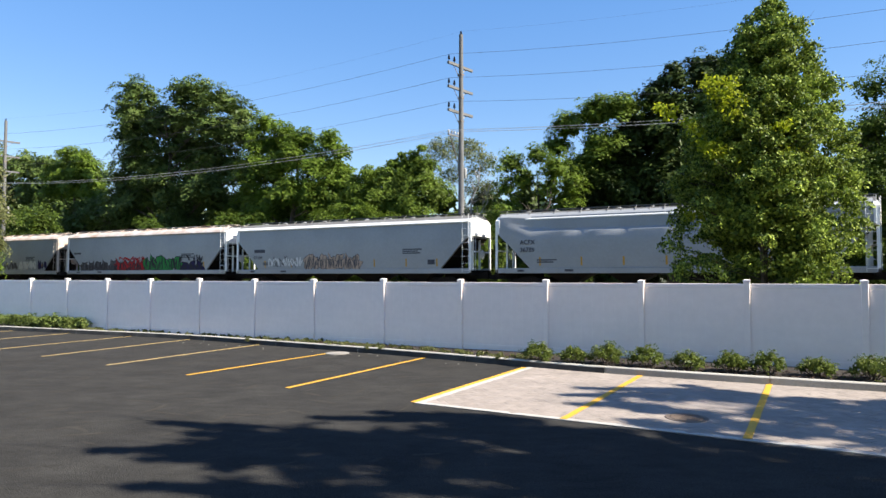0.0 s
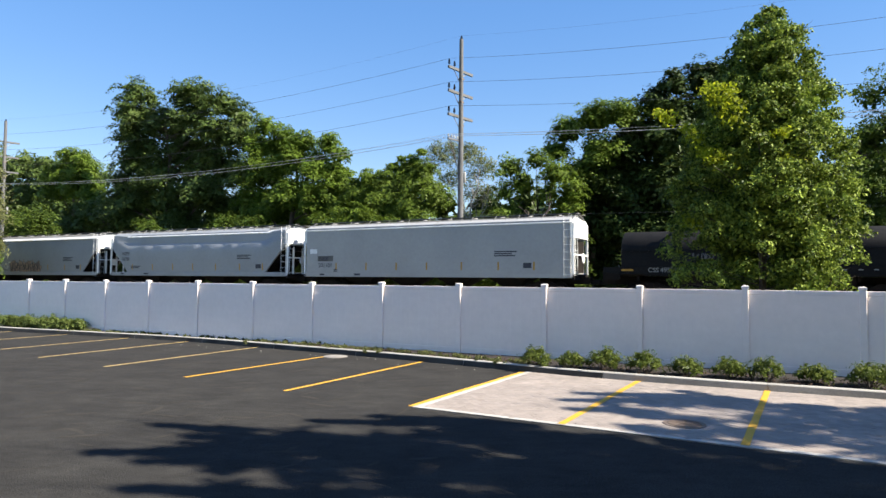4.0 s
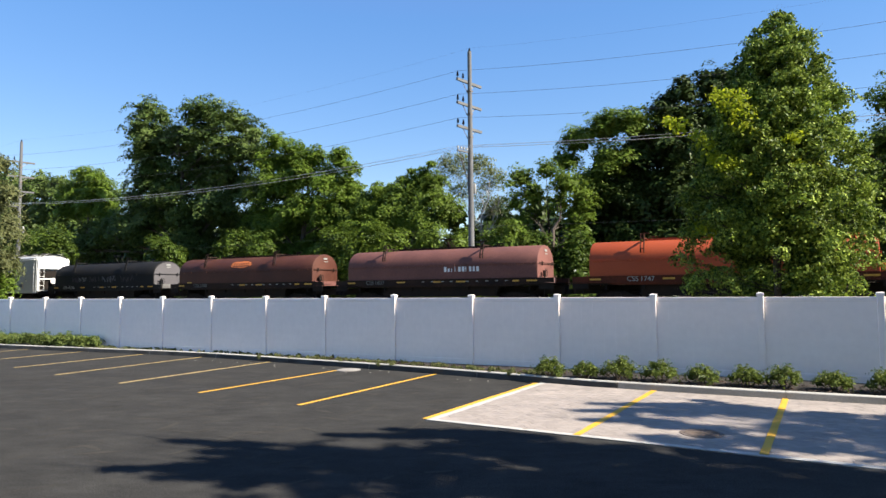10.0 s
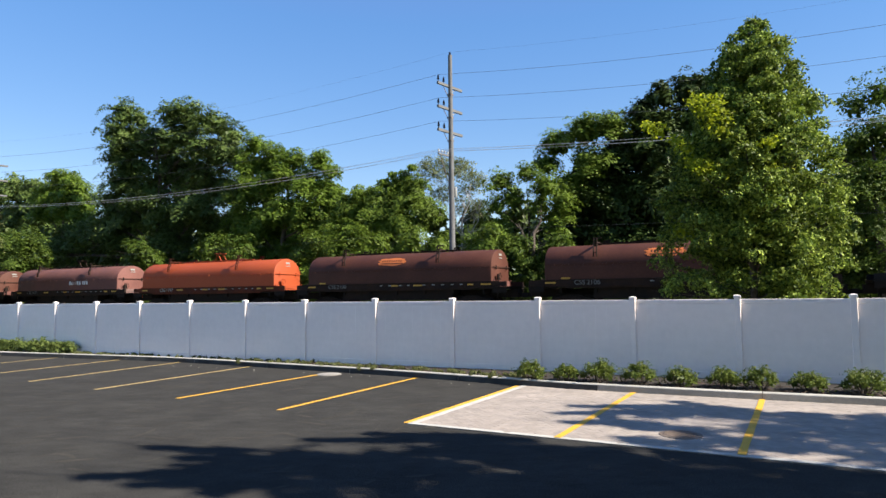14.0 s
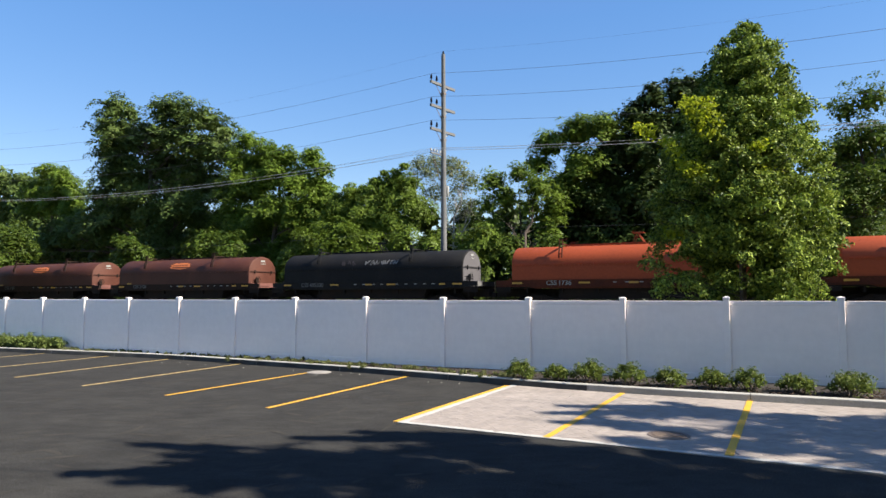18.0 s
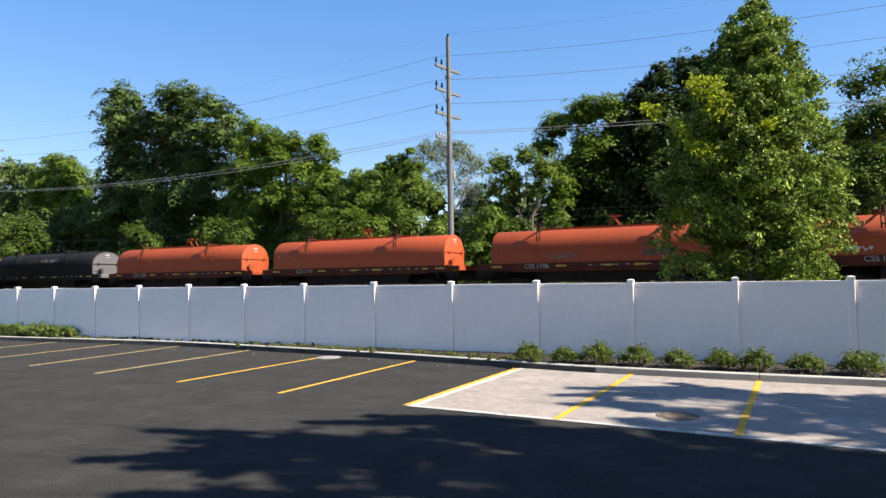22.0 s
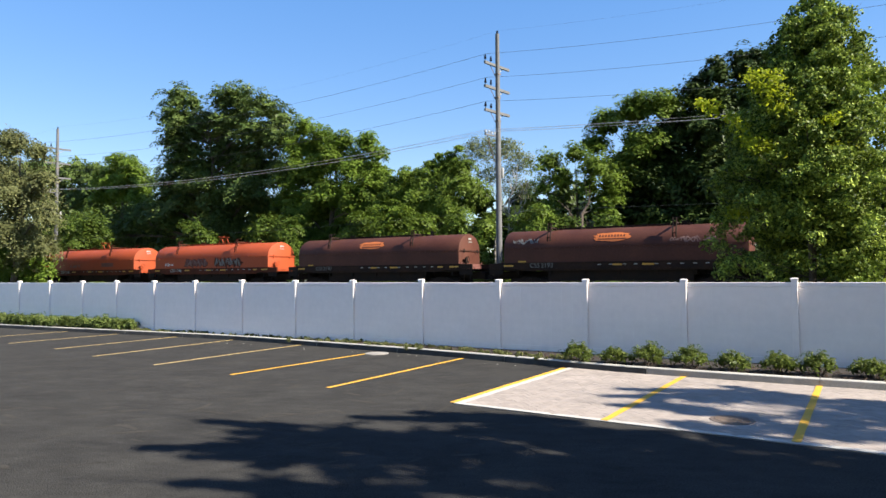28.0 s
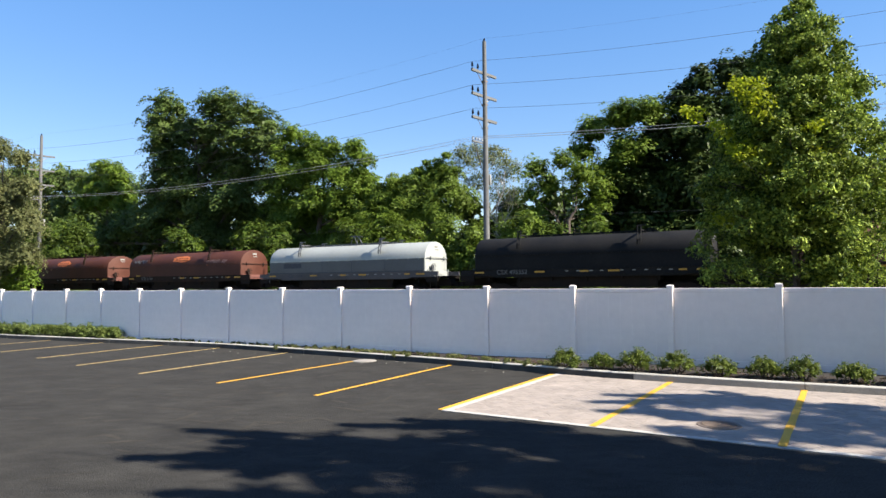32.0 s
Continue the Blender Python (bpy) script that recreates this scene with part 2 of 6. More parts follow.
    "leaf_mid": leaf_mat("mid_leaves", (0.085, 0.14, 0.018), (0.15, 0.215, 0.028), 0.38),
    "leaf_fresh": leaf_mat("fresh_leaves", (0.074, 0.12, 0.015), (0.14, 0.195, 0.026), 0.34),
    "leaf_olive": leaf_mat("olive_leaves", (0.0864, 0.101, 0.0396), (0.173, 0.18, 0.072), 0.4),
    "leaf_oak": leaf_mat("oak_leaves", (0.06, 0.098, 0.024), (0.112, 0.153, 0.037), 0.25),
    "leaf_front": leaf_mat("front_leaves", (0.036, 0.069, 0.0095), (0.33, 0.41, 0.065), 0.24, 1.55, 0.52),
    "leaf_shoot": leaf_mat("young_leaves", (0.147, 0.203, 0.0101), (0.31, 0.338, 0.0202), 0.55),
    "leaf_shrub": leaf_mat("shrub_leaves", (0.055, 0.086, 0.0155), (0.15, 0.182, 0.037), 0.4),
    "leaf_weed": leaf_mat("weed_leaves", (0.07, 0.105, 0.025), (0.165, 0.20, 0.055), 0.4),
    "leaf_bush": leaf_mat("bush_leaves", (0.036, 0.0684, 0.0101), (0.101, 0.144, 0.0216), 0.4),
    # leaves darkened to paint in the deep shade of the woods
    "leaf_shaded": leaf_mat("shaded_leaves", (0.027, 0.047, 0.0095), (0.05, 0.073, 0.0145), 0.15),
    "leaf_pale": leaf_mat("pale_leaves", (0.0936, 0.115, 0.0432), (0.194, 0.209, 0.0864), 0.4),
}

# ---- building tools ----


def part(name, bm, material, parent=None, label="", smooth=False):
    """Links a bmesh, or a mesh made before, as one mesh object under a thing."""
    if isinstance(bm, bmesh.types.BMesh):
        me = bpy.data.meshes.new(name)
        bm.to_mesh(me)
        bm.free()
        me.materials.append(M[material])
        if smooth:
            me.shade_smooth()
            me.set_sharp_from_angle(angle=radians(40))
    else:
        me = bm
    ob = new(name, me)
    ob.parent = parent
    return tagged(ob, label)


def thing(name, m, label, category, group="", kind=""):
    ob = new(name)
    ob.matrix_world = m
    return tagged(ob, label, category, group, kind)


def box(bm, x0, x1, y0, y1, z0, z1, m=None):
    v = [bm.verts.new((x, y, z)) for x in (x0, x1) for y in (y0, y1) for z in (z0, z1)]
    if m is not None:
        for w in v:
            w.co = m @ w.co
    for f in ((0, 1, 3, 2), (4, 6, 7, 5), (0, 4, 5, 1), (2, 3, 7, 6), (0, 2, 6, 4), (1, 5, 7, 3)):
        bm.faces.new([v[i] for i in f])
    return bm


def soft_box(x0, x1, y0, y1, z0, z1, r=0.01, seg=1):
    bm = box(bmesh.new(), x0, x1, y0, y1, z0, z1)
    bmesh.ops.bevel(bm, geom=bm.edges[:], offset=r, segments=seg, affect="EDGES")
    return bm


def tube(bm, pts, radii, sides=6, caps=True):
    """A tapered round bar through the points."""
    pts = [Vector(p) for p in pts]
    rings = []
    for i, p in enumerate(pts):
        d = (pts[min(i + 1, len(pts) - 1)] - pts[max(i - 1, 0)]).normalized()
        a = d.orthogonal().normalized() if i == 0 else (a - d * a.dot(d)).normalized()
        b = d.cross(a)
        rings.append([bm.verts.new(p + (a * math.cos(k * math.tau / sides) + b * math.sin(k * math.tau / sides)) * radii[i]) for k in range(sides)])
    for r, s in zip(rings, rings[1:]):
        for k in range(sides):
            bm.faces.new((r[k], r[(k + 1) % sides], s[(k + 1) % sides], s[k]))
    if caps:
        bm.faces.new(rings[0][::-1])
        bm.faces.new(rings[-1])
    return bm


def loft(bm, rings, close=True, caps=True):
    """Skins a row of rings, each a list of points."""
    rows = [[bm.verts.new(p) for p in r] for r in rings]
    n = len(rows[0])
    for r, s in zip(rows, rows[1:]):
        for k in range(n if close else n - 1):
            bm.faces.new((r[k], r[(k + 1) % n], s[(k + 1) % n], s[k]))
    if caps:
        bm.faces.new(rows[0][::-1])
        bm.faces.new(rows[-1])
    bmesh.ops.recalc_face_normals(bm, faces=bm.faces[:])
    return bm


def text_mesh(words, size, material):
    """Flat lettering in the plane x, z, its lower left corner at the origin."""
    cu = bpy.data.curves.new("lettering", "FONT")
    cu.body, cu.size, cu.offset = words, size, size * 0.014
    ob = new("lettering", cu)
    bpy.context.view_layer.update()
    me = bpy.data.meshes.new_from_object(ob.evaluated_get(bpy.context.evaluated_depsgraph_get()))
    bpy.data.objects.remove(ob)
    me.transform(Matrix.Rotation(radians(90), 4, "X"))
    me.materials.clear()
    me.materials.append(M[material])
    return me


# ---- plants ----
TRACK_TURN = -27.5
T_ALONG = Vector((math.cos(radians(27.5)), -math.sin(radians(27.5)), 0))   # along the track, and away from the lot
T_AWAY = Vector((math.sin(radians(27.5)), math.cos(radians(27.5)), 0))
rng = np.random.default_rng(7)


def leaf_mesh(name, at, up, size, material, long=1.6):
    """One mesh of many leaves: four-cornered blades at the given places, each with a normal and a size."""
    n = len(at)
    up = up / np.linalg.norm(up, axis=1, keepdims=True)
    side = np.cross(up, rng.normal(size=(n, 3)))
    side /= np.linalg.norm(side, axis=1, keepdims=True)
    tip = np.cross(up, side)
    s = size[:, None]
    co = np.stack([at - tip * s * long / 2, at + side * s / 2 - tip * s * 0.1, at + tip * s * long / 2 - up * s * 0.12, at - side * s / 2 - tip * s * 0.1], 1).reshape(-1, 3)
    me = bpy.data.meshes.new(name)
    me.vertices.add(4 * n)
    me.vertices.foreach_set("co", co.astype(np.float32).ravel())
    me.loops.add(4 * n)
    me.loops.foreach_set("vertex_index", np.arange(4 * n, dtype=np.int32))
    me.polygons.add(n)
    me.polygons.foreach_set("loop_start", np.arange(0, 4 * n, 4, dtype=np.int32))
    me.update(calc_edges=True)
    me.materials.append(M[material])
    return me


def ways(n):
    d = rng.normal(size=(n, 3))
    return d / np.linalg.norm(d, axis=1, keepdims=True)


def foliage(lobes, leaf, density, gap=0.2, flat=0.8, droop=0.0, sprays=18, core=0.3, stretch=0.75, loose=0.18):
    """Leaf places for a crown of lobes (x, y, z, r): each lobe is a bunch of smaller sprays, leafy on their outside, over a thin dark heart."""
    at, up = [], []
    for x, y, z, r in lobes:
        c = np.array((x, y, z))
        for _ in range(3):   # each lobe is three uneven bunches
            o = c + ways(1)[0] * r * 0.48 * np.array((1, 1, 0.8))
            s = r * rng.uniform(0.58, 0.85)
            n = max(4, int(sprays * (1 - gap) * 0.85))
            d = ways(n)
            d[:, 2] = np.where(d[:, 2] < -0.5, -d[:, 2], d[:, 2])
            heart = o + d * s * rng.uniform(0.45, 1.12, (n, 1))
            rad = s * rng.uniform(0.22, 0.5, n)
            for h, q, dd in zip(heart, rad, d):
                k = max(5, int(density * q * q * 12.6 / (leaf * leaf)))
                w = ways(k) + dd * 0.35 + np.array((0, 0, 0.2))
                w /= np.linalg.norm(w, axis=1, keepdims=True)
                rr = q * (rng.uniform(0.05, 1.0, (k, 1)) ** 0.5) * (1 + 0.35 * rng.normal(size=(k, 1)) * (rng.random((k, 1)) < loose))
                off = w * rr * np.array((1, 1, flat))
                grow = dd + ways(1)[0] * 0.5 + np.array((0, 0, 0.25))   # the way the twig grows
                grow /= np.linalg.norm(grow)
                p = h + off + np.outer(off @ grow, grow) * stretch - off * 0.12 * (stretch > 0)
                p[:, 2] -= droop * np.linalg.norm(p[:, :2] - h[:2], axis=1)
                at.append(p)
                up.append(w * 0.75 + np.array((0, 0, 0.4)) + rng.normal(size=(k, 3)) * 0.45)
        k = int(core * density * r * r * 12.6 / (leaf * leaf))
        w = ways(k)
        at.append(c + w * r * rng.uniform(0.2, 0.8, (k, 1)))
        up.append(w + rng.normal(size=(k, 3)) * 0.6)
    return np.concatenate(at), np.concatenate(up)


def boughs(lobes, leaf, density, gap=0.2, sprays=46, core=0.3, long=1.6, tilt=0.55, wide=0.46, droop=0.0, loose=0.1, ragged=0.35, heavy=2.0, wild=0.42, rise=0.0, slim=0.7):
    """Leaf places for a crown of lobes (x, y, z, r): each lobe carries arched, layered sprays of leaves with dark gaps between, over a loose heart."""
    at, up, big = [], [], []
    area = leaf * leaf * long * 0.5
    for x, y, z, r in lobes:
        c = np.array((x, y, z))
        n = max(6, int(sprays * (1 - gap)))
        d = ways(n)
        d[:, 2] = np.where(d[:, 2] < -0.45, -d[:, 2], d[:, 2])
        heart = c + d * r * rng.uniform(0.5, 1.0 + 0.25 * ragged, (n, 1)) * np.array((1, 1, 0.88))
        size = r * wide * rng.uniform(0.55, 1.15, n)
        nrm = np.array((0, 0, 1.0 - rise)) + d * tilt + rng.normal(size=(n, 3)) * 0.22
        nrm /= np.linalg.norm(nrm, axis=1, keepdims=True)
        e1 = d + rng.normal(size=(n, 3)) * 0.4 + np.array((0, 0, 2.0 * rise))   # the twig grows outwards
        e1 -= nrm * np.sum(e1 * nrm, axis=1, keepdims=True)
        e1 /= np.linalg.norm(e1, axis=1, keepdims=True)
        e2 = np.cross(nrm, e1)
        count = np.maximum(5, (density * size * size * 2.2 / area)).astype(int)
        i = np.repeat(np.arange(n), count)
        m = len(i)
        rad, ang = np.sqrt(rng.uniform(0, 1, (m, 1))), rng.uniform(0, math.tau, (m, 1))
        rad *= 1 + 0.3 * (rng.random((m, 1)) < loose)
        a, b = rad * np.cos(ang), rad * np.sin(ang) * slim
        s = size[i][:, None]
        at.append(heart[i] + e1[i] * a * s + e2[i] * b * s + nrm[i] * s * (rng.normal(size=(m, 1)) * 0.13 - 0.38 * rad * rad))
        at[-1][:, 2] -= droop * (rad * s)[:, 0]
        up.append(nrm[i] + (e1[i] * a + e2[i] * b) * 0.5 + rng.normal(size=(m, 3)) * wild)
        k = int(core * r * r * 6.0 / area)   # the heart: large leaves, deep in the shade
        w = ways(k)
        at.append(c + w * r * rng.uniform(0.1, 0.66, (k, 1)) * np.array((1, 1, 0.85)))
        up.append(w + rng.normal(size=(k, 3)) * 0.6)
        big += [np.ones(m), np.full(k, heavy)]
    return np.concatenate(at), np.concatenate(up), leaf * np.concatenate(big)


def trunk_mesh(base, lobes, thick, lean=(0, 0), fork=0.3, twigs=2):
    """A tapered trunk from base, with a limb to each lobe and smaller limbs off it."""
    bm = bmesh.new()
    base = Vector(base)
    top = max(z for _, _, z, _ in lobes)
    mid = Vector(np.mean([l[:2] for l in lobes], axis=0).tolist() + [0])
    axis = [base + (Vector((mid.x, mid.y, base.z)) - base) * (k ** 1.5) * 0.6 + Vector((0, 0, (top - base.z) * k * 0.92)) + Vector((rng.normal(), rng.normal(), 0)) * thick * 0.5 * (k > 0) for k in (0, 0.12, 0.3, 0.5, 0.7, 0.88, 1.0)]
    tube(bm, axis, [thick * 1.35, thick, thick * 0.85, thick * 0.65, thick * 0.42, thick * 0.22, thick * 0.06], 9)
    for x, y, z, r in lobes:
        c = Vector((x, y, z))
        k = min(0.8, max(fork, (z - r * 1.2 - base.z) / (top - base.z)))
        i = k * (len(axis) - 1)
        a = axis[int(i)].lerp(axis[min(int(i) + 1, len(axis) - 1)], i % 1)
        q = thick * (1 - k) * 0.55
        bend = a.lerp(c, 0.5) + Vector((0, 0, r * 0.15)) + Vector(rng.normal(size=3)) * r * 0.08
        tube(bm, [a, bend, c, c + (c - bend) * 0.5], [q, q * 0.7, q * 0.4, q * 0.1], 6)
        for _ in range(twigs):
            e = c + Vector(ways(1)[0]) * r * random.uniform(0.7, 1.1)
            s = bend.lerp(c, random.uniform(0.2, 1))
            m = s.lerp(e, 0.5) + Vector((0, 0, r * 0.1)) + Vector(rng.normal(size=3)) * r * 0.08
            tube(bm, [s, m, e], [q * 0.4, q * 0.25, q * 0.06], 4, False)
            if twigs > 8:   # a bare crown: finer twigs still
                for _ in range(3):
                    f = e + Vector(ways(1)[0]) * r * 0.5 + Vector((0, 0, r * 0.15))
                    tube(bm, [m.lerp(e, random.uniform(0.1, 0.9)), e.lerp(f, 0.5), f], [q * 0.18, q * 0.12, q * 0.05], 3, False)
    return bm


def tree(name, label, base, lobes, leaf, density, thick, leaves, bark="bark", group="", crown_label="", **kw):
    """A tree with trunk and crown; lobes are given in the world."""
    at = pose(*base)
    t = thing(name, at, label, "tree", group)
    local = [(x - base[0], y - base[1], z - base[2], r) for x, y, z, r in lobes]
    fork, twigs, skirt, long, recess = kw.pop("fork", 0.3), kw.pop("twigs", 2), kw.pop("skirt", False), kw.pop("long", 1.6), kw.pop("recess", (1.2, 3.6))
    part("trunk", trunk_mesh((0, 0, 0), local, thick, fork=fork, twigs=twigs), bark, t, smooth=True)
    full = list(local)
    for i, (x, y, z, r) in enumerate(local if skirt else ()):   # lower boughs, towards the ground
        if skirt == "thin" and i % 2:
            continue
        h = z - r * 1.5
        while h > 1.5:
            back = rng.uniform(*recess)   # under the overhang of the crown
            full.append((x * 0.92 + rng.normal() * r * 0.3 + T_AWAY.x * back, y * 0.92 + T_AWAY.y * back, h, r * rng.uniform(0.8, 1.1)))
            h -= r * 1.9
    p, u, w = boughs(full, leaf, density, long=long, **kw)
    part("crown", leaf_mesh("crown", p, u, w * rng.uniform(0.6, 1.35, len(p)), leaves, long), leaves, t, crown_label)
    return t

# ---- the ground, the lot and the fence ----
ALONG, AWAY = Vector((0.8963, -0.4434, 0)), Vector((0.4434, 0.8963, 0))   # along the fence, and away from the lot
FENCE = Vector((-16.45, 25.98, 0))
RAIL_Z = 1.17
TRACK = T_AWAY * 37.0   # the nearest point of the track's middle


def ground():
    """Earth from behind the lot to the horizon, banked up a little towards the track."""
    bm = bmesh.new()
    cols = (-2600, -400, -120, -60, -30, -10, 10, 30, 60, 120, 400, 2600)
    rows = ((-2600, -0.06), (-300, -0.06), (-60, -0.06), (15.0, -0.06), (16.6, 0.10), (26, 0.25), (31.5, 0.3), (43, 0.3), (55, 0.4), (120, 0.5), (600, 0.5), (2600, 0.5))
    grid = [[bm.verts.new(T_ALONG * u + T_AWAY * v + Vector((0, 0, z))) for u in cols] for v, z in rows]
    for a, b in zip(grid, grid[1:]):
        for k in range(len(cols) - 1):
            bm.faces.new((a[k], a[k + 1], b[k + 1], b[k]))
    tagged(part("ground", bm, "earth"), "dry earth with thin grass beside the track", "ground", kind="structure")


KERB = [Vector(p) for p in ((-60, 46.5, 0), (-30, 31.4, 0), (-17.5, 25.52, 0), (-9.72, 22.26, 0), (-7.72, 21.26, 0), (-4.98, 19.6, 0), (-1.3, 17.35, 0), (1.6, 15.35, 0), (3.0, 14.35, 0), (5.7, 12.9, 0), (8.0, 11.8, 0), (16, 7.85, 0), (40, -4.0, 0))]


def smooth_line(pts, step):
    """A soft line through the points, with points about one step apart."""
    out = []
    for i in range(len(pts) - 1):
        a, b, c, d = pts[max(i - 1, 0)], pts[i], pts[i + 1], pts[min(i + 2, len(pts) - 1)]
        n = max(1, int((c - b).length / step))
        for k in range(n):
            t = k / n
            s = (c - a) * 0.5 * min(1, (c - b).length / max(0.01, (c - a).length) * 2)
            e = (d - b) * 0.5 * min(1, (c - b).length / max(0.01, (d - b).length) * 2)
            out.append(b * (2 * t**3 - 3 * t**2 + 1) + s * (t**3 - 2 * t**2 + t) + c * (3 * t**2 - 2 * t**3) + e * (t**3 - t**2))
    return out + [pts[-1]]


KERB_LINE = smooth_line(KERB, 0.6)


def offset(line, d):
    out = []
    for i, p in enumerate(line):
        w = (line[min(i + 1, len(line) - 1)] - line[max(i - 1, 0)]).normalized()
        out.append(p + Vector((-w.y, w.x, 0)) * d)
    return out


def lot():
    bm = bmesh.new()
    edge = [bm.verts.new(p) for p in offset(KERB_LINE, 0.02)]
    back = [bm.verts.new(p - Vector((0, 75, 0))) for p in KERB_LINE]
    for k in range(len(edge) - 1):
        bm.faces.new((back[k], back[k + 1], edge[k + 1], edge[k]))
    for row in (edge, back):   # the slab's rim
        low = [bm.verts.new(v.co - Vector((0, 0, 0.05))) for v in row]
        for k in range(len(row) - 1):
            bm.faces.new((row[k], row[k + 1], low[k + 1], low[k]) if row is edge else (row[k + 1], row[k], low[k], low[k + 1]))
    tagged(part("parking_lot", bm, "asphalt"), "dark new asphalt of a parking lot, smooth and clean", "asphalt", kind="structure")
    # planting bed between kerb and fence
    bm = bmesh.new()
    a, b = offset(KERB_LINE, 0.14), offset(KERB_LINE, 0.5)
    far = [FENCE + ALONG * (p - FENCE).dot(ALONG) + AWAY * 0.35 for p in KERB_LINE]
    rows = [[p + Vector((0, 0, z)) for p in r] for r, z in ((a, 0.10), (b, 0.135), (far, 0.15))]
    vs = [[bm.verts.new(p + Vector((0, 0, rng.uniform(-0.012, 0.012)))) for p in r] for r in rows]
    for r, s in zip(vs, vs[1:]):
        for k in range(len(r) - 1):
            bm.faces.new((r[k], r[k + 1], s[k + 1], s[k]))
    tagged(part("planting_bed", bm, "soil", smooth=True), "narrow bed of bare brown soil and mulch along the fence", "soil", kind="structure")
    # kerb stones, cast in lengths
    kerb = thing("kerb", pose(0, 0, 0), "pale grey concrete kerb along the parking lot", "kerb", kind="structure")
    front, rear = KERB_LINE, offset(KERB_LINE, 0.15)
    for k in range(0, len(front) - 5, 5):
        bm, n = bmesh.new(), min(k + 5, len(front) - 1)
        rings = []
        for i in range(k, n + 1):
            f, r = front[i], rear[i]
            w = (f - r).normalized()
            if i == k or i == n:
                shift = (front[min(i + 1, len(front) - 1)] - front[max(i - 1, 0)]).normalized() * (0.006 if i == k else -0.006)
                f, r = f + shift, r + shift
            rings.append([f + w * 0.02 + Vector((0, 0, -0.03)), f + Vector((0, 0, 0.13)), f - w * 0.012 + Vector((0, 0, 0.145)), f - w * 0.03 + Vector((0, 0, 0.15)), r + w * 0.01 + Vector((0, 0, 0.15)), r + Vector((0, 0, -0.03))])
        stone = part("kerb_stone", loft(bm, rings), "kerb", kerb)
        # dark skin over the front face, its shade put into the colour
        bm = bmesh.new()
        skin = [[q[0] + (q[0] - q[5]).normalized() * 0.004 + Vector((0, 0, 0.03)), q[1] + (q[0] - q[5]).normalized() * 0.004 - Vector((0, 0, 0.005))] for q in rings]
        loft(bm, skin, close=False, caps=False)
        part("stained_face", bm, "kerb_shade" if front[k].x < 1.0 else "kerb_face", stone)


STALLS = ((-17.9, 22.0, -15.75, 26.2), (-15.3, 20.4, -13.15, 24.75), (-12.68, 18.79, -10.6, 23.1), (-10.42, 17.05, -8.22, 21.8), (-7.88, 15.4, -5.55, 20.02), (-5.4, 13.88, -3.1, 17.75),
          (-2.91, 12.3, -0.49, 16.74), (-0.5, 10.92, 1.87, 15.05), (1.75, 9.58, 4.2, 13.85), (3.88, 8.42, 6.32, 12.72), (6.3, 7.1, 8.75, 11.3))


def lines():
    for x0, y0, x1, y1 in STALLS:
        a, b = Vector((x0, y0, 0)), Vector((x1, y1, 0))
        w = (b - a).normalized()
        s = Vector((-w.y, w.x, 0)) * 0.055
        bm = bmesh.new()
        n = 14
        z = 0.022 if x0 > 0 else 0.005
        rim = [(a + (b - a) * (k / n) + s * rng.uniform(0.9, 1.08), a + (b - a) * (k / n) - s * rng.uniform(0.9, 1.08)) for k in range(n + 1)]
        v = [[bm.verts.new(p + Vector((0, 0, z))) for p in r] for r in rim]
        for p, q in zip(v, v[1:]):
            bm.faces.new((p[0], p[1], q[1], q[0]))
        worn = x0 < -7.5
        tagged(part("stall_line", bm, "worn_yellow" if worn else "yellow"), "faded yellow parking stall line on the lot" if worn else "yellow painted parking stall line on the lot", "road marking", "stall lines", "structure")


POST_U = [0.16, 2.39, 4.67, 6.92, 9.27, 11.66, 13.99, 16.45, 18.88, 21.26, 23.6, 25.87, 28.08]   # post places along the fence


def fence():
    f = thing("fence", Matrix.Translation(FENCE) @ Matrix.Rotation(math.atan2(ALONG.y, ALONG.x), 4, "Z"), "tall white vinyl privacy fence with capped posts", "fence", kind="structure")
    mid = POST_U
    us = [mid[0] - 2.35 * k for k in range(9, 0, -1)] + mid + [mid[-1] + 2.35 * k for k in range(1, 8)]
    post = soft_box(-0.064, 0.064, -0.064, 0.064, 0.0, 1.86, 0.008)
    cap = bmesh.new()
    ring = lambda s, z: [Vector((x * s, y * s, z)) for x, y in ((-1, -1), (1, -1), (1, 1), (-1, 1))]
    loft(cap, [ring(0.066, 1.80), ring(0.074, 1.805), ring(0.074, 1.85), ring(0.068, 1.86), ring(0.02, 1.872)])
    post = part("post", post, "vinyl", f)
    cap_ob = part("cap", cap, "vinyl", post)
    post.location = (us[0], 0, 0.14)
    for u, v in zip(us, us[1:]):
        w = v - u - 0.128
        infill = bmesh.new()
        n = 8
        for k in range(n):   # tongue-and-groove boards
            box(infill, w * k / n + 0.0005, w * (k + 1) / n - 0.0005, -0.012, 0.012, 0.10, 1.74)
        box(infill, 0.0, w, -0.008, 0.008, 0.10, 1.74)
        p = part("panel", infill, "vinyl", f)
        p.location = (u + 0.064, 0, 0.12)
        top, low = soft_box(0, w, -0.019, 0.019, 1.70, 1.80, 0.006), soft_box(0, w, -0.019, 0.019, -0.03, 0.17, 0.006)
        part("top_rail", top, "vinyl", p)
        part("bottom_rail", low, "vinyl", p)
        q = post.copy()
        scene.collection.objects.link(q)
        q.parent, q.location = f, (v, 0, 0.14 + rng.uniform(-0.012, 0.012))
        c = cap_ob.copy()
        scene.collection.objects.link(c)
        c.parent = q


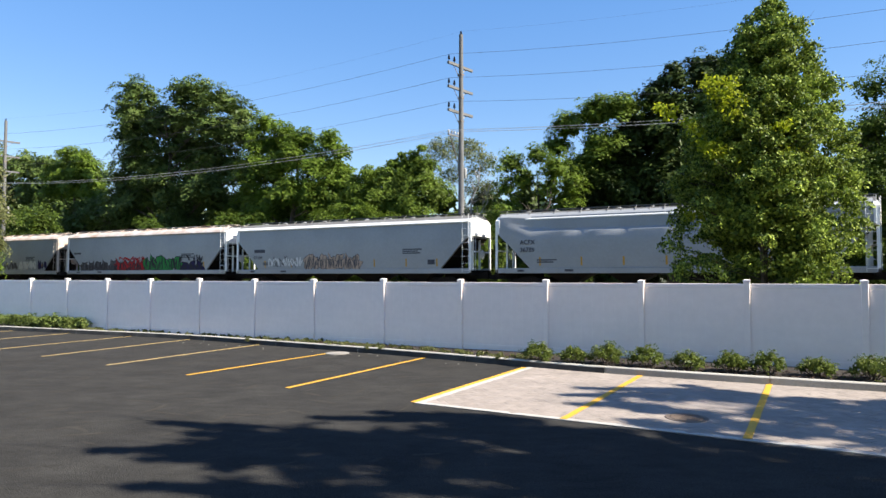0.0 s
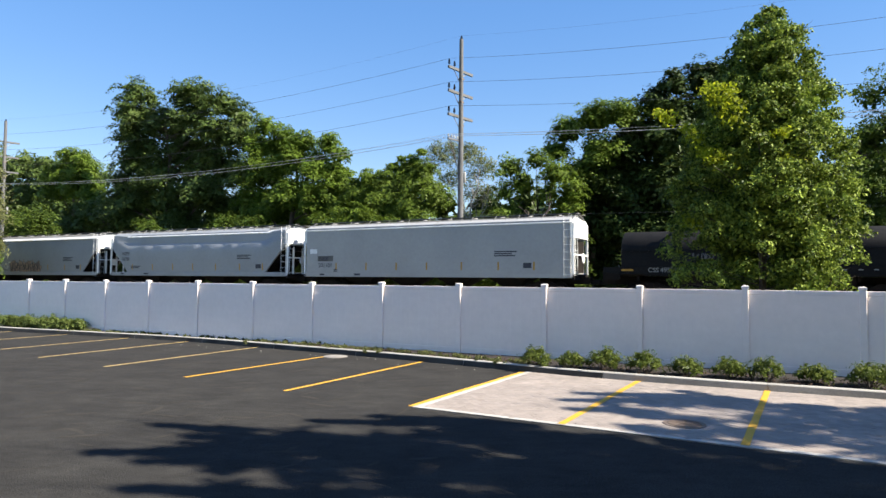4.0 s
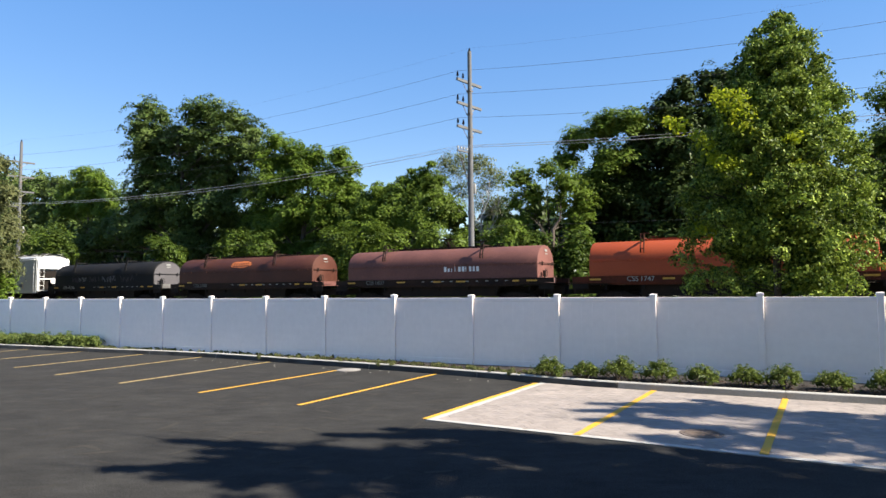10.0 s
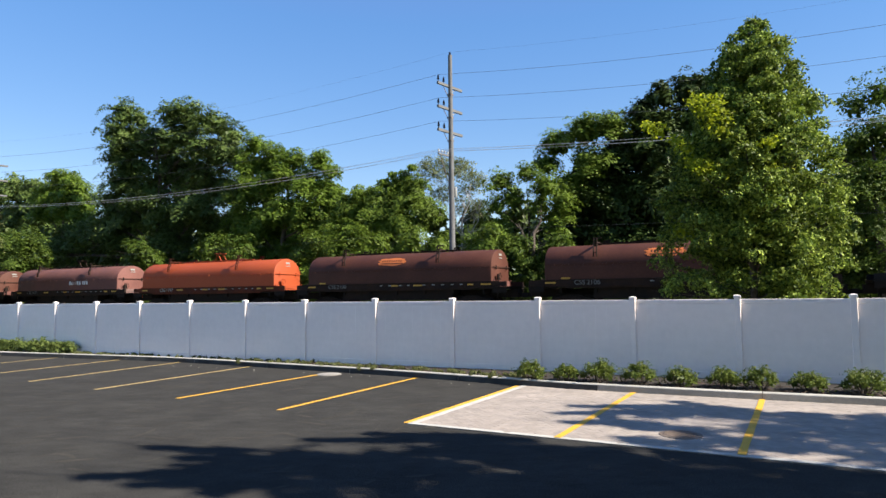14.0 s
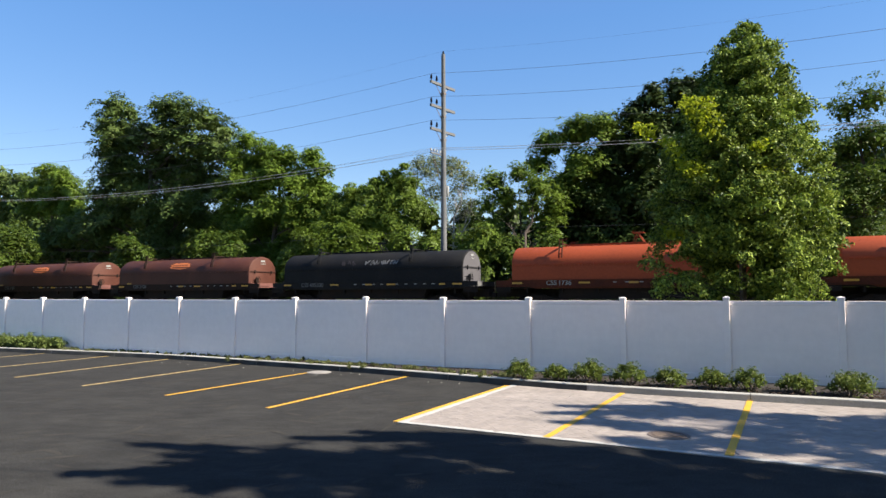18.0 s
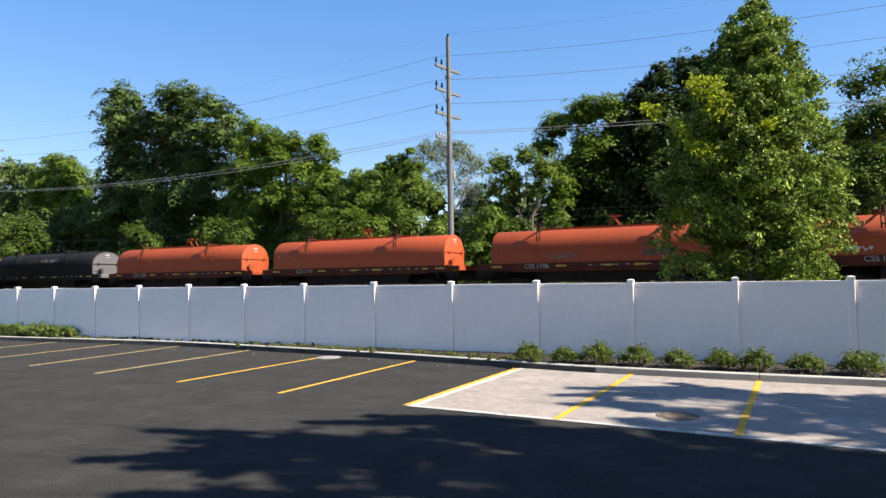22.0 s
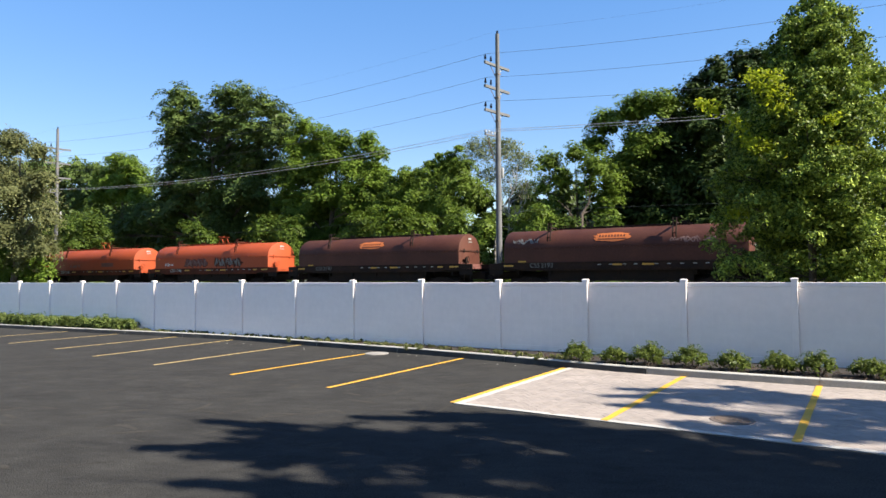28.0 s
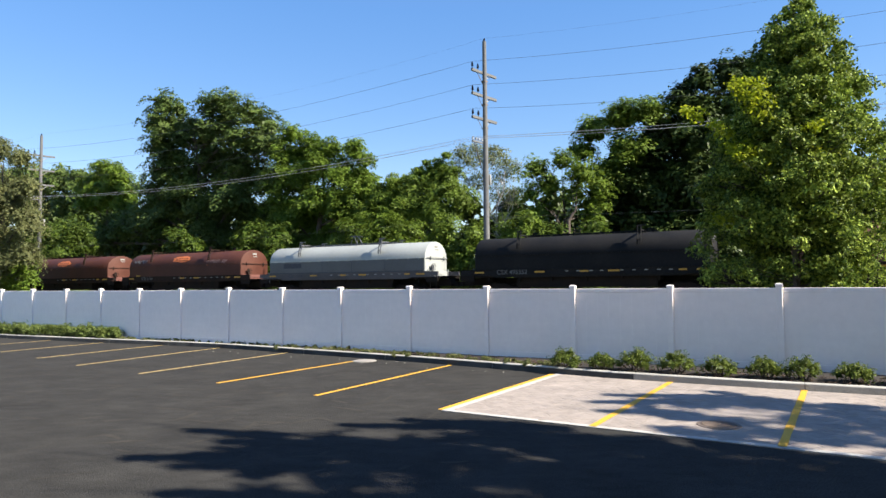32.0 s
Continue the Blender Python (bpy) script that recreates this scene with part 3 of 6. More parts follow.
def track():
    at = Matrix.Translation(TRACK + Vector((0, 0, RAIL_Z - 1.0))) @ Matrix.Rotation(radians(TRACK_TURN), 4, "Z")
    bm = bmesh.new()
    prof = ((-4.2, 0.1), (-2.2, 0.80), (-1.5, 0.84), (1.5, 0.84), (2.2, 0.80), (4.2, 0.1))
    rings = [[Vector((x, y, z + (0.02 * rng.normal() if z > 0.5 else 0))) for y, z in prof] for x in np.arange(-260, 261, 10.0)]
    loft(bm, rings, caps=False)
    b = part("ballast", bm, "ballast")
    b.matrix_world = at
    tagged(b, "grey crushed stone ballast under the railway track", "ballast", kind="structure")
    t = thing("railway_track", at, "steel railway track on wooden ties", "track", kind="structure")
    for y in (-0.7525, 0.7525):
        bm = bmesh.new()
        prof = ((-0.07, 0.855), (0.07, 0.855), (0.07, 0.868), (0.012, 0.885), (0.012, 0.955), (0.036, 0.97), (0.036, 0.998), (-0.036, 0.998), (-0.036, 0.97), (-0.012, 0.955), (-0.012, 0.885), (-0.07, 0.868))
        loft(bm, [[Vector((x, y + p, z)) for p, z in prof] for x in (-260, 0, 260)])
        part("rail", bm, "rail", t)
    tie = None
    for k in range(-140, 140):
        if tie is None:
            tie = part("tie", soft_box(-0.115, 0.115, -1.3, 1.3, 0.70, 0.853, 0.012), "tie", t)
            tie.location.x = k * 0.54
        else:
            q = tie.copy()
            scene.collection.objects.link(q)
            q.location.x = k * 0.54


def insulator(bm, x, y, z, h=0.34):
    tube(bm, [(x, y, z), (x, y, z + h * 0.3), (x, y, z + h * 0.32), (x, y, z + h * 0.55), (x, y, z + h * 0.57), (x, y, z + h * 0.8), (x, y, z + h)], [0.02, 0.02, 0.085, 0.075, 0.07, 0.06, 0.03], 8)
    return bm


ARMS = (16.5, 14.85, 13.2)   # heights of the upper arms above the foot
LOW_ARM = 11.5
ARM_TURN = -40.0
ARM = Vector((math.sin(radians(40)), math.cos(radians(40)), 0))
POLES = [Vector((1.27, 45.34, 0.3)) + T_ALONG * (55.4 * k) for k in range(-3, 3)]


def utility_pole():
    """Pole in its own space: x along the line, y away from the lot. Three arms with paired insulators, a lower arm for the cables."""
    p = thing("utility_pole", Matrix(), "weathered wooden utility pole with three crossarms and insulators", "utility pole", "poles along the track")
    pole = part("pole", tube(bmesh.new(), [(0, 0, -0.2), (0, 0, 6), (0, 0, 12), (0, 0, 18.75)], [0.235, 0.205, 0.175, 0.14], 12), "wood_pole", p, smooth=True)
    part("top_pin", insulator(bmesh.new(), 0.0, 0.0, 18.7, 0.3), "porcelain", pole)
    for z in ARMS:
        bm = bmesh.new()
        box(bm, -0.17, -0.04, -1.3, 1.42, z - 0.09, z + 0.09)
        arm = part("crossarm", bm, "wood_pole", p)
        for y in (-1.22, -0.62):
            part("insulator", insulator(bmesh.new(), -0.105, y, z + 0.07, 0.48), "porcelain", arm)
        br = tube(bmesh.new(), [(-0.17, -0.62, z - 0.05), (-0.15, -0.05, z - 0.75)], [0.022, 0.022], 5)
        part("brace", br, "iron", arm)
        part("brace", tube(bmesh.new(), [(-0.17, 0.75, z - 0.08), (-0.16, 0.08, z - 0.55)], [0.035, 0.035], 5), "grating", arm, "galvanised steel brace")
        part("bolt_plate", box(bmesh.new(), -0.2, 0.16, -0.16, 0.16, z - 0.66, z - 0.58), "iron", arm)
    bm = box(bmesh.new(), -0.16, -0.05, -1.3, 0.35, LOW_ARM - 0.06, LOW_ARM + 0.06)
    arm = part("crossarm", bm, "wood_pole", p)
    for y in (-1.25, -0.9, -0.6, -0.25):
        part("insulator", insulator(bmesh.new(), -0.105, y, LOW_ARM + 0.06, 0.26), "grating", arm)
    part("brace", tube(bmesh.new(), [(-0.17, -1.0, LOW_ARM - 0.05), (-0.18, -0.1, LOW_ARM - 1.9)], [0.025, 0.025], 5), "iron", arm)
    part("can", tube(bmesh.new(), [(0.0, 0.42, 8.6), (0.0, 0.42, 8.66), (0.0, 0.42, 9.3), (0.0, 0.42, 9.36)], [0.08, 0.12, 0.12, 0.06], 10), "grating", p, smooth=True)
    turn = Matrix.Rotation(radians(ARM_TURN), 4, "Z")
    p.matrix_world = Matrix.Translation(POLES[0]) @ turn
    for q in POLES[1:]:
        copy_thing(p, Matrix.Translation(q) @ turn)


def wire(name, y, z, sag, r, material, label):
    bm = bmesh.new()
    for a, b in zip(POLES, POLES[1:]):
        pts = []
        for k in range(25):
            t = k / 24
            q = a.lerp(b, t) + ARM * y
            q.z = a.z + z - 4 * (sag[1] if a.x > 0 else sag[0]) * t * (1 - t)
            pts.append(q)
        tube(bm, pts, [r] * 25, 5, False)
    tagged(part(name, bm, material, smooth=True), label, "power line", "wires on the poles", "structure")


def wires():
    wire("overhead_wire", 0.0, 18.98, (1.1, 1.5), 0.0035, "wire", "thin grey overhead wire between the poles")
    for z in ARMS:
        wire("overhead_wire", -1.22, z + 0.55, (1.1, 1.65), 0.010, "wire", "thin dark overhead wire between the poles")
    for y, dz in ((-1.25, 0.0), (-0.9, 0.1), (-0.6, -0.1), (-0.25, 0.04)):
        wire("cable", y, LOW_ARM + 0.3, (1.0 - dz, 1.2 - dz), 0.009, "bright_wire", "pale sagging cable between the poles")
    wire("low_cable", -0.2, 6.3, (0.5, 0.5), 0.006, "wire", "thin low cable between the poles")


ground()
lot()
lines()
fence()
track()
utility_pole()
wires()

# ---- the train ----
MESHES = {}


def shared(key, build, material, smooth=False):
    """A mesh made once for all cars of a kind."""
    if key not in MESHES:
        bm = build()
        me = bpy.data.meshes.new(key[0])
        bm.to_mesh(me)
        bm.free()
        me.materials.append(M[material])
        if smooth:
            me.shade_smooth()
            me.set_sharp_from_angle(angle=radians(35))
        MESHES[key] = me
    return MESHES[key]


def fit_part(name, key, build, material, parent, at=(0, 0, 0), turn=0, label="", smooth=False):
    ob = part(name, shared((name, *key, material), build, material, smooth), material, parent, label)
    ob.location, ob.rotation_euler = at, (0, 0, radians(turn))
    return ob


def wheel_mesh():
    bm = bmesh.new()
    prof = ((0.10, -0.09), (0.16, -0.10), (0.30, -0.04), (0.40, -0.07), (0.455, -0.07), (0.455, -0.03), (0.42, 0.0), (0.41, 0.07), (0.37, 0.07), (0.30, 0.02), (0.14, 0.06), (0.10, 0.09))
    loft(bm, [[Vector((math.cos(a) * r, y, math.sin(a) * r)) for r, y in prof] for a in np.linspace(0, math.tau, 21)[:-1]] + [[Vector((r, y, 0)) for r, y in prof]], caps=False)
    bmesh.ops.remove_doubles(bm, verts=bm.verts[:], dist=1e-4)
    return bm


def side_frame():
    bm = bmesh.new()
    prof = [(-1.15, 0.36), (-1.15, 0.60), (-0.75, 0.68), (-0.35, 0.86), (0.35, 0.86), (0.75, 0.68), (1.15, 0.60), (1.15, 0.36), (0.75, 0.42), (0.4, 0.2), (-0.4, 0.2), (-0.75, 0.42)]
    loft(bm, [[Vector((x, y, z)) for x, z in prof] for y in (-0.06, 0.06)])
    return bm


def spring():
    bm = bmesh.new()
    for x in (-0.14, 0.14):
        tube(bm, [(x, 0, 0.36), (x, 0, 0.62)], [0.075, 0.075], 8)
    return bm


def rail_truck(car, x):
    """One truck, a part of its car: bolster, side frames, axles with wheels."""
    t = fit_part("truck", (), lambda: soft_box(-0.2, 0.2, -1.1, 1.1, 0.45, 0.80, 0.03), "steel", car, (x, 0, 0))
    for y in (-1.0, 1.0):
        fit_part("side_frame", (), side_frame, "steel", t, (0, y, 0))
        fit_part("springs", (), spring, "steel", t, (0, y, 0))
    for ax in (-0.89, 0.89):
        fit_part("axle", (), lambda: tube(bmesh.new(), [(0, -1.12, 0.42), (0, 1.12, 0.42)], [0.075, 0.075], 10), "steel", t, (ax, 0, 0))
        for y, r in ((-0.76, 180), (0.76, 0)):
            fit_part("wheel", (), wheel_mesh, "steel", t, (ax, y, 0.42), r, smooth=True)


def coupler(car, x, turn):
    def build():
        bm = box(bmesh.new(), 0, 0.5, -0.09, 0.09, 0.74, 0.94)
        for p in ((0.45, 0.62, -0.16, -0.04), (0.45, 0.72, 0.05, 0.17), (0.6, 0.72, -0.02, 0.12)):
            box(bm, *p, 0.70, 0.98)
        return bm
    fit_part("coupler", (), build, "steel", car, (x, 0, 0), turn)


def ladder_mesh(width, z0, z1, step=0.42, r=0.010):
    bm = bmesh.new()
    for x in (0, width):
        tube(bm, [(x, 0, z0), (x, 0, z1)], [r * 1.3] * 2, 5)
    for z in np.arange(z0 + 0.15, z1, step):
        tube(bm, [(0, 0, z), (width, 0, z)], [r] * 2, 5)
    return bm


def strip(x0, x1, z0, z1, skin, d=0.006, n=4):
    """A painted patch that lies on the curved side; skin gives the side's y at a height."""
    bm = bmesh.new()
    rows = [[bm.verts.new((x, skin(z) - d, z)) for x in (x0, x1)] for z in np.linspace(z0, z1, n + 1)]
    for a, b in zip(rows, rows[1:]):
        bm.faces.new((a[0], a[1], b[1], b[0]))
    return bm


def scrawl(car, x0, x1, z0, z1, skin, seed, material, width=0.05, letters=6, d=0.008):
    """Spray-painted loops that say nothing: one long stroke for each would-be letter, on the curved side."""
    r = random.Random(seed)
    step = (x1 - x0) / letters
    for k in range(letters):
        bm = bmesh.new()
        cx, cz = x0 + step * (k + 0.5 + r.uniform(-0.12, 0.12)), (z0 + z1) / 2 + r.uniform(-0.08, 0.08) * (z1 - z0)
        knots = [(cx + step * 0.62 * r.uniform(-1, 1), cz + (z1 - z0) * 0.5 * (1 if i % 2 else -1) * r.uniform(0.4, 1)) for i in range(6)]
        pts = []
        for i in range(len(knots) - 1):
            a, b, c, e = knots[max(i - 1, 0)], knots[i], knots[i + 1], knots[min(i + 2, len(knots) - 1)]
            for t in np.linspace(0, 1, 6)[:-1]:
                pts.append(tuple(0.5 * (2 * b[q] + (c[q] - a[q]) * t + (2 * a[q] - 5 * b[q] + 4 * c[q] - e[q]) * t * t + (3 * b[q] - a[q] - 3 * c[q] + e[q]) * t**3) for q in (0, 1)))
        w, prev = width * r.uniform(0.8, 1.3), None
        for i, ((px, pz), (qx, qz)) in enumerate(zip(pts, pts[1:])):
            tx, tz = qx - px, qz - pz
            m = math.hypot(tx, tz) or 1
            nx, nz = -tz / m * w / 2, tx / m * w / 2
            cur = []
            for e in (-1, 1):
                zz = min(z1, max(z0, pz + e * nz))
                cur.append(bm.verts.new((px + e * nx, skin(zz) - d - 0.0009 * (k % 3) - 0.00012 * i, zz)))
            if prev:
                bm.faces.new((prev[0], prev[1], cur[1], cur[0]))
            prev = cur
        part("graffiti", bm, material, car)


def piece(car, x0, x1, z0, z1, skin, seed, fill, outline, letters, edge=0.07, strokes=2):
    """Sprayed block letters that say nothing: jagged filled shapes with a darker rim and strokes, overlapping, on the curved side."""
    r = random.Random(seed)
    step, mid, half = (x1 - x0) / letters, (z0 + z1) / 2, (z1 - z0) / 2

    def shape(cx, rim, grow, d, material):
        bm = bmesh.new()
        put = lambda px, pz: bm.verts.new((px, skin(min(max(pz, z0 - 0.1), z1 + 0.1)) - d, pz))
        hub = put(cx, mid)
        ring = [put(cx + math.cos(a) * (u * step * 0.72 + grow), mid + math.sin(a) * (u * half + grow)) for a, u in rim]
        for a, b in zip(ring, ring[1:] + ring[:1]):
            bm.faces.new((hub, a, b))
        part("graffiti", bm, material, car)
    for k in range(letters):
        cx = x0 + step * (k + 0.5 + r.uniform(-0.1, 0.1))
        n = 13
        rim = [(math.tau * (i + r.uniform(-0.3, 0.3)) / n, r.uniform(0.55, 1.15) * (0.8 if i % 2 else 1.1)) for i in range(n)]
        d = 0.016 + 0.004 * (k % 2)
        shape(cx, rim, edge, d, outline)
        shape(cx, rim, 0.0, d + 0.002, fill)
        scrawl(car, cx - step * 0.4, cx + step * 0.4, z0 + 0.1, z1 - 0.1, skin, seed * 10 + k, outline, edge * 0.8, strokes, d + 0.004)


def lettered(car, words, x, z, size, skin, material, name="lettering"):
    """Lettering on the side, one part a word."""
    for word in words.split():
        key = (name, word, size, material)
        if key not in MESHES:
            MESHES[key] = text_mesh(word, size, material)
        ob = part(name, MESHES[key], material, car)
        ob.location = (x, skin(z + size * 0.4) - (0.035 if size > 0.3 and z > 2 else 0.012), z)
        x += max(v.co.x for v in MESHES[key].vertices) + size * 0.22


# -- covered hoppers --
HL = 19.0


def hop_skin(z):
    """y of the bulging side at a height above the rail."""
    return -(1.50 - 0.085 * ((z - 2.6) / 1.6) ** 2)


def flat_skin(z):
    return -1.50


def hop_section(z0, ledge=False, dent=0.0):
    side = [(hop_skin(z), z) for z in np.linspace(z0, 4.22, 9)]
    if ledge:   # the bulging sheet ends in a ledge under an upright band
        side = [(hop_skin(z), z) for z in np.linspace(z0, 2.9, 5)] + [(-1.49 + dent * 0.3, 3.08), (-1.425 + dent, 3.44), (-1.29, 3.57), (-1.285, 3.8), (-1.28, 4.22)]
    roof = [(-1.26 if ledge else -1.38, 4.33), (-1.02, 4.55), (-0.55, 4.655), (0, 4.69)]
    left = side + roof
    return left + [(-y, z) for y, z in left[-2::-1]]


def hop_body(flat, ledge=False):
    bm = bmesh.new()
    secs = ((0.25, 3.25), (0.8, 2.75), (2.15, 1.32), (4, 1.30), (9.5, 1.30), (15, 1.30), (16.85, 1.32), (18.2, 2.75), (18.75, 3.25))
    if ledge:   # creases knocked into the lip of the bulge
        for x in (5.3, 7.7, 10.6, 12.9, 14.4):
            secs += ((x - 0.5, 1.30), (x, 1.301), (x + 0.07, 1.30), (x + 0.6, 1.30))
        secs = sorted(secs)
    rings = []
    for x, z0 in secs:
        s = hop_section(1.30 if flat else z0, ledge and z0 < 2.7, 0.035 if z0 == 1.301 else 0.0)
        if flat:
            s = [((-1.5 if y < 0 else 1.5) if abs(y) > 1.37 else y, z) for y, z in s]
        rings.append([Vector((x, y, z)) for y, z in s])
    loft(bm, rings)
    return bm


def hop_end():
    """The white end: top sheet, posts down to the platform and a cross bar."""
    bm = bmesh.new()
    loft(bm, [[Vector((x, y, z)) for y, z in ((-1.48, 3.35), (1.48, 3.35), (1.48, 4.15), (1.0, 4.40), (-1.0, 4.40), (-1.48, 4.15))] for x in (0.02, 0.25)])
    for y in (-1.45, 1.45):
        box(bm, 0.02, 0.14, y - 0.05, y + 0.05, 1.1, 3.4)
    for y in (-0.5, 0.5):
        box(bm, 0.3, 0.42, y - 0.04, y + 0.04, 1.2, 3.4)
    box(bm, 0.02, 0.10, -1.45, 1.45, 2.35, 2.43)
    return bm


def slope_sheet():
    """A dark sheet laid over the body's sloping end, in to the last outlet; it paints in the shade there."""
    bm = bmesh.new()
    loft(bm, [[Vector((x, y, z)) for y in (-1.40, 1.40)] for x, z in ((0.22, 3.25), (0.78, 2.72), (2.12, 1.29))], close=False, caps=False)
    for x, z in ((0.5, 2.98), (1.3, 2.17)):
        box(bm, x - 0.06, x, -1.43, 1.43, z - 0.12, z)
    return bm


def hop_platform():
    bm = box(bmesh.new(), 0.0, 2.1, -1.4, 1.4, 1.16, 1.22)
    box(bm, -0.55, 2.4, -0.3, 0.3, 0.72, 1.12)
    box(bm, 0.0, 0.18, -1.5, 1.5, 0.95, 1.25)
    return bm


def hop_roof():
    """Grated walkways along the roof, on slanting brackets."""
    bm = bmesh.new()
    for e in (-1, 1):
        box(bm, 0.0, HL, min(e * 0.28, e * 0.8), max(e * 0.28, e * 0.8), 4.735, 4.765)
        for x in np.arange(0.5, HL, 1.5):
            tube(bm, [(x, e * 1.12, 4.50), (x + 0.03, e * 0.82, 4.74), (x + 0.03, e * 0.3, 4.735)], [0.022] * 3, 4)
    return bm


def roof_sheet(narrow=False):
    """The low-pitched roof above the eaves, with a crosswise rib at every bay."""
    bm = bmesh.new()
    half = [(-1.18 if narrow else -1.36, 4.352), (-1.02, 4.560), (-0.55, 4.664), (0, 4.699)]
    prof = half + [(-y, z) for y, z in half[-2::-1]]
    rows = [[bm.verts.new((x, y, z)) for y, z in prof] for x in (0.12, HL - 0.12)]
    for k in range(len(prof) - 1):
        bm.faces.new((rows[0][k], rows[0][k + 1], rows[1][k + 1], rows[1][k]))
    for x in np.arange(1.25, HL - 0.5, 1.5):
        for (y, z), (v, w) in zip(prof, prof[1:]):
            tube(bm, [(x, y, z), (x, v, w)], [0.025] * 2, 4)
    return bm


def roof_gutter(far=False, narrow=False):
    bm, x = bmesh.new(), -HL if far else 0.0
    prof = ((-1.52, 4.15), (-1.53, 4.20), (-1.37, 4.37), (-1.33, 4.35), (-1.44, 4.14))
    k = 0.862 if narrow else 1.0
    return loft(bm, [[Vector((x + q, y * k, z)) for y, z in prof] for q in (0.1, HL - 0.1)])


def hatch():
    return tube(bmesh.new(), [(0, 0, 4.64), (0, 0, 4.76), (0, 0, 4.79), (0, 0, 4.83)], [0.24, 0.24, 0.27, 0.16], 12)


def hopper_outlets():
    bm = bmesh.new()
    loft(bm, [[Vector((sx * a, sy * b, z)) for sx, sy in ((-1, -1), (1, -1), (1, 1), (-1, 1))] for a, b, z in ((1.7, 1.3, 1.34), (0.5, 0.5, 0.55), (0.5, 0.5, 0.4))])
    return bm


def hopper(label, paint, end_paint, flat=False, roof="grating", ledge=False):
    car = thing("covered_hopper", Matrix(), label, "freight car", "cars of the freight train")
    fit_part("body", (flat, ledge), lambda: hop_body(flat, ledge), paint, car, smooth=True)
    for y in (-1.44, 1.44):
        fit_part("side_sill", (flat,), lambda: soft_box(0.02, HL - 0.02, -0.055, 0.055, 1.06, 1.36, 0.02), paint, car, (0, y, 0))
    # slanting eave that catches the sun; its sunlit band is also painted pale
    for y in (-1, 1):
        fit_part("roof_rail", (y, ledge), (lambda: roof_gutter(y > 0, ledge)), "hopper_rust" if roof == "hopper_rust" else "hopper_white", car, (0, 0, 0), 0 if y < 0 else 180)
    for x, r in ((0, 0), (HL, 180)):
        fit_part("end_frame", (), hop_end, end_paint, car, (x, 0, 0), r)
        fit_part("platform", (), hop_platform, "steel", car, (x, 0, 0), r)
        fit_part("ladder", ("e",), lambda: ladder_mesh(0.42, 1.2, 4.6), end_paint, car, (x + (-0.03 if r == 0 else 0.03), -1.35 if r else 0.93, 0), 90)
        if r:
            fit_part("side_ladder", ("s",), lambda: ladder_mesh(0.42, 1.1, 4.6), end_paint, car, (x - 0.58, -1.55, 0))
        if flat:   # a dark panel painting the shade of an opening under the end sheet
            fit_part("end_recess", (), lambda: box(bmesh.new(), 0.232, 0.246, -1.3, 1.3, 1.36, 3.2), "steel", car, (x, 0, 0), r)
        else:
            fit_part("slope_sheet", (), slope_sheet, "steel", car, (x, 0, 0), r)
        rail_truck(car, x + 1.9 if r == 0 else x - 1.9)
        coupler(car, x - 0.2 if r == 0 else x + 0.2, 180 if r == 0 else 0)
    fit_part("brake_wheel", (), lambda: tube(bmesh.new(), [(0, 0, 0), (0.05, 0, 0)], [0.28, 0.28], 14), end_paint, car, (HL + 0.1, -0.1, 2.2))
    fit_part("roof", (ledge,), lambda: roof_sheet(ledge), roof if roof != "grating" else "car_roof", car)
    fit_part("running_board", (), hop_roof, roof if roof != "grating" else "car_roof", car)
    for x in np.arange(1.4, HL - 1, 1.8):
        fit_part("hatch", (), hatch, paint if roof == "grating" else roof, car, (x, 0, 0), smooth=True)
    for x in (4.2, 7.7, 11.3, 14.8):
        fit_part("outlet", (), hopper_outlets, "steel", car, (x, 0, 0))
    skin = flat_skin if flat else hop_skin
    for x in (2.7, 5.1, 7.4, 9.6, 12.0, 14.4, 16.6):
        fit_part("reflector", ("h", flat), lambda: strip(0, 0.10, 1.50, 1.98, skin), "reflector", car, (x, 0, 0))
    for x, w, z, h in ((2.55, 1.2 if not flat else 0.3, 1.78 if not flat else 1.5, 0.07), (2.55, 1.0 if not flat else 0.3, 1.66 if not flat else 1.4, 0.07), (14.2, 1.4, 2.55, 0.07), (14.2, 1.1, 2.43, 0.07), (14.2, 1.3, 2.31, 0.07), (16.0, 0.5, 1.62, 0.3), (4.2, 0.5, 1.16, 0.12), (1.4, 0.4, 1.15, 0.12)):
        fit_part("stencil", (w, z, h, flat), lambda: strip(0, w, z, z + h, (lambda q: -1.505) if z < 1.3 else skin, 0.007, 2), "dark_stencil", car, (x, 0, 0))
    return car, skin


# -- coil cars --
CL = 13.45


def hood_section(n=9):
    """Half-round hood on upright sides: points from the near foot over the top to the far foot."""
    pts = [(-1.42, 1.66), (-1.42, 1.9), (-1.42, 2.25), (-1.41, 2.55)]
    pts += [(-1.41 * math.cos(a), 2.55 + 1.08 * math.sin(a)) for a in np.linspace(0, math.pi / 2, n)[1:]]
    return pts + [(-y, z) for y, z in pts[-2::-1]]


def hood_skin(z):
    return -1.42 if z < 2.55 else -1.41 * math.sqrt(max(0.0, 1 - ((z - 2.55) / 1.08) ** 2))


def hood_shell(a, b):
    bm = bmesh.new()
    sec = hood_section()
    def ring(x, s):
        return [Vector((x, y * s, 1.66 + (z - 1.66) * (1 - (1 - s) * 0.8))) for y, z in sec]
    loft(bm, [ring(a, 0.965), ring(a + 0.02, 0.99), ring(a + 0.07, 1.0), ring(a + 3, 1), ring(b - 3, 1), ring(b - 0.07, 1.0), ring(b - 0.02, 0.99), ring(b, 0.965)])
    return bm


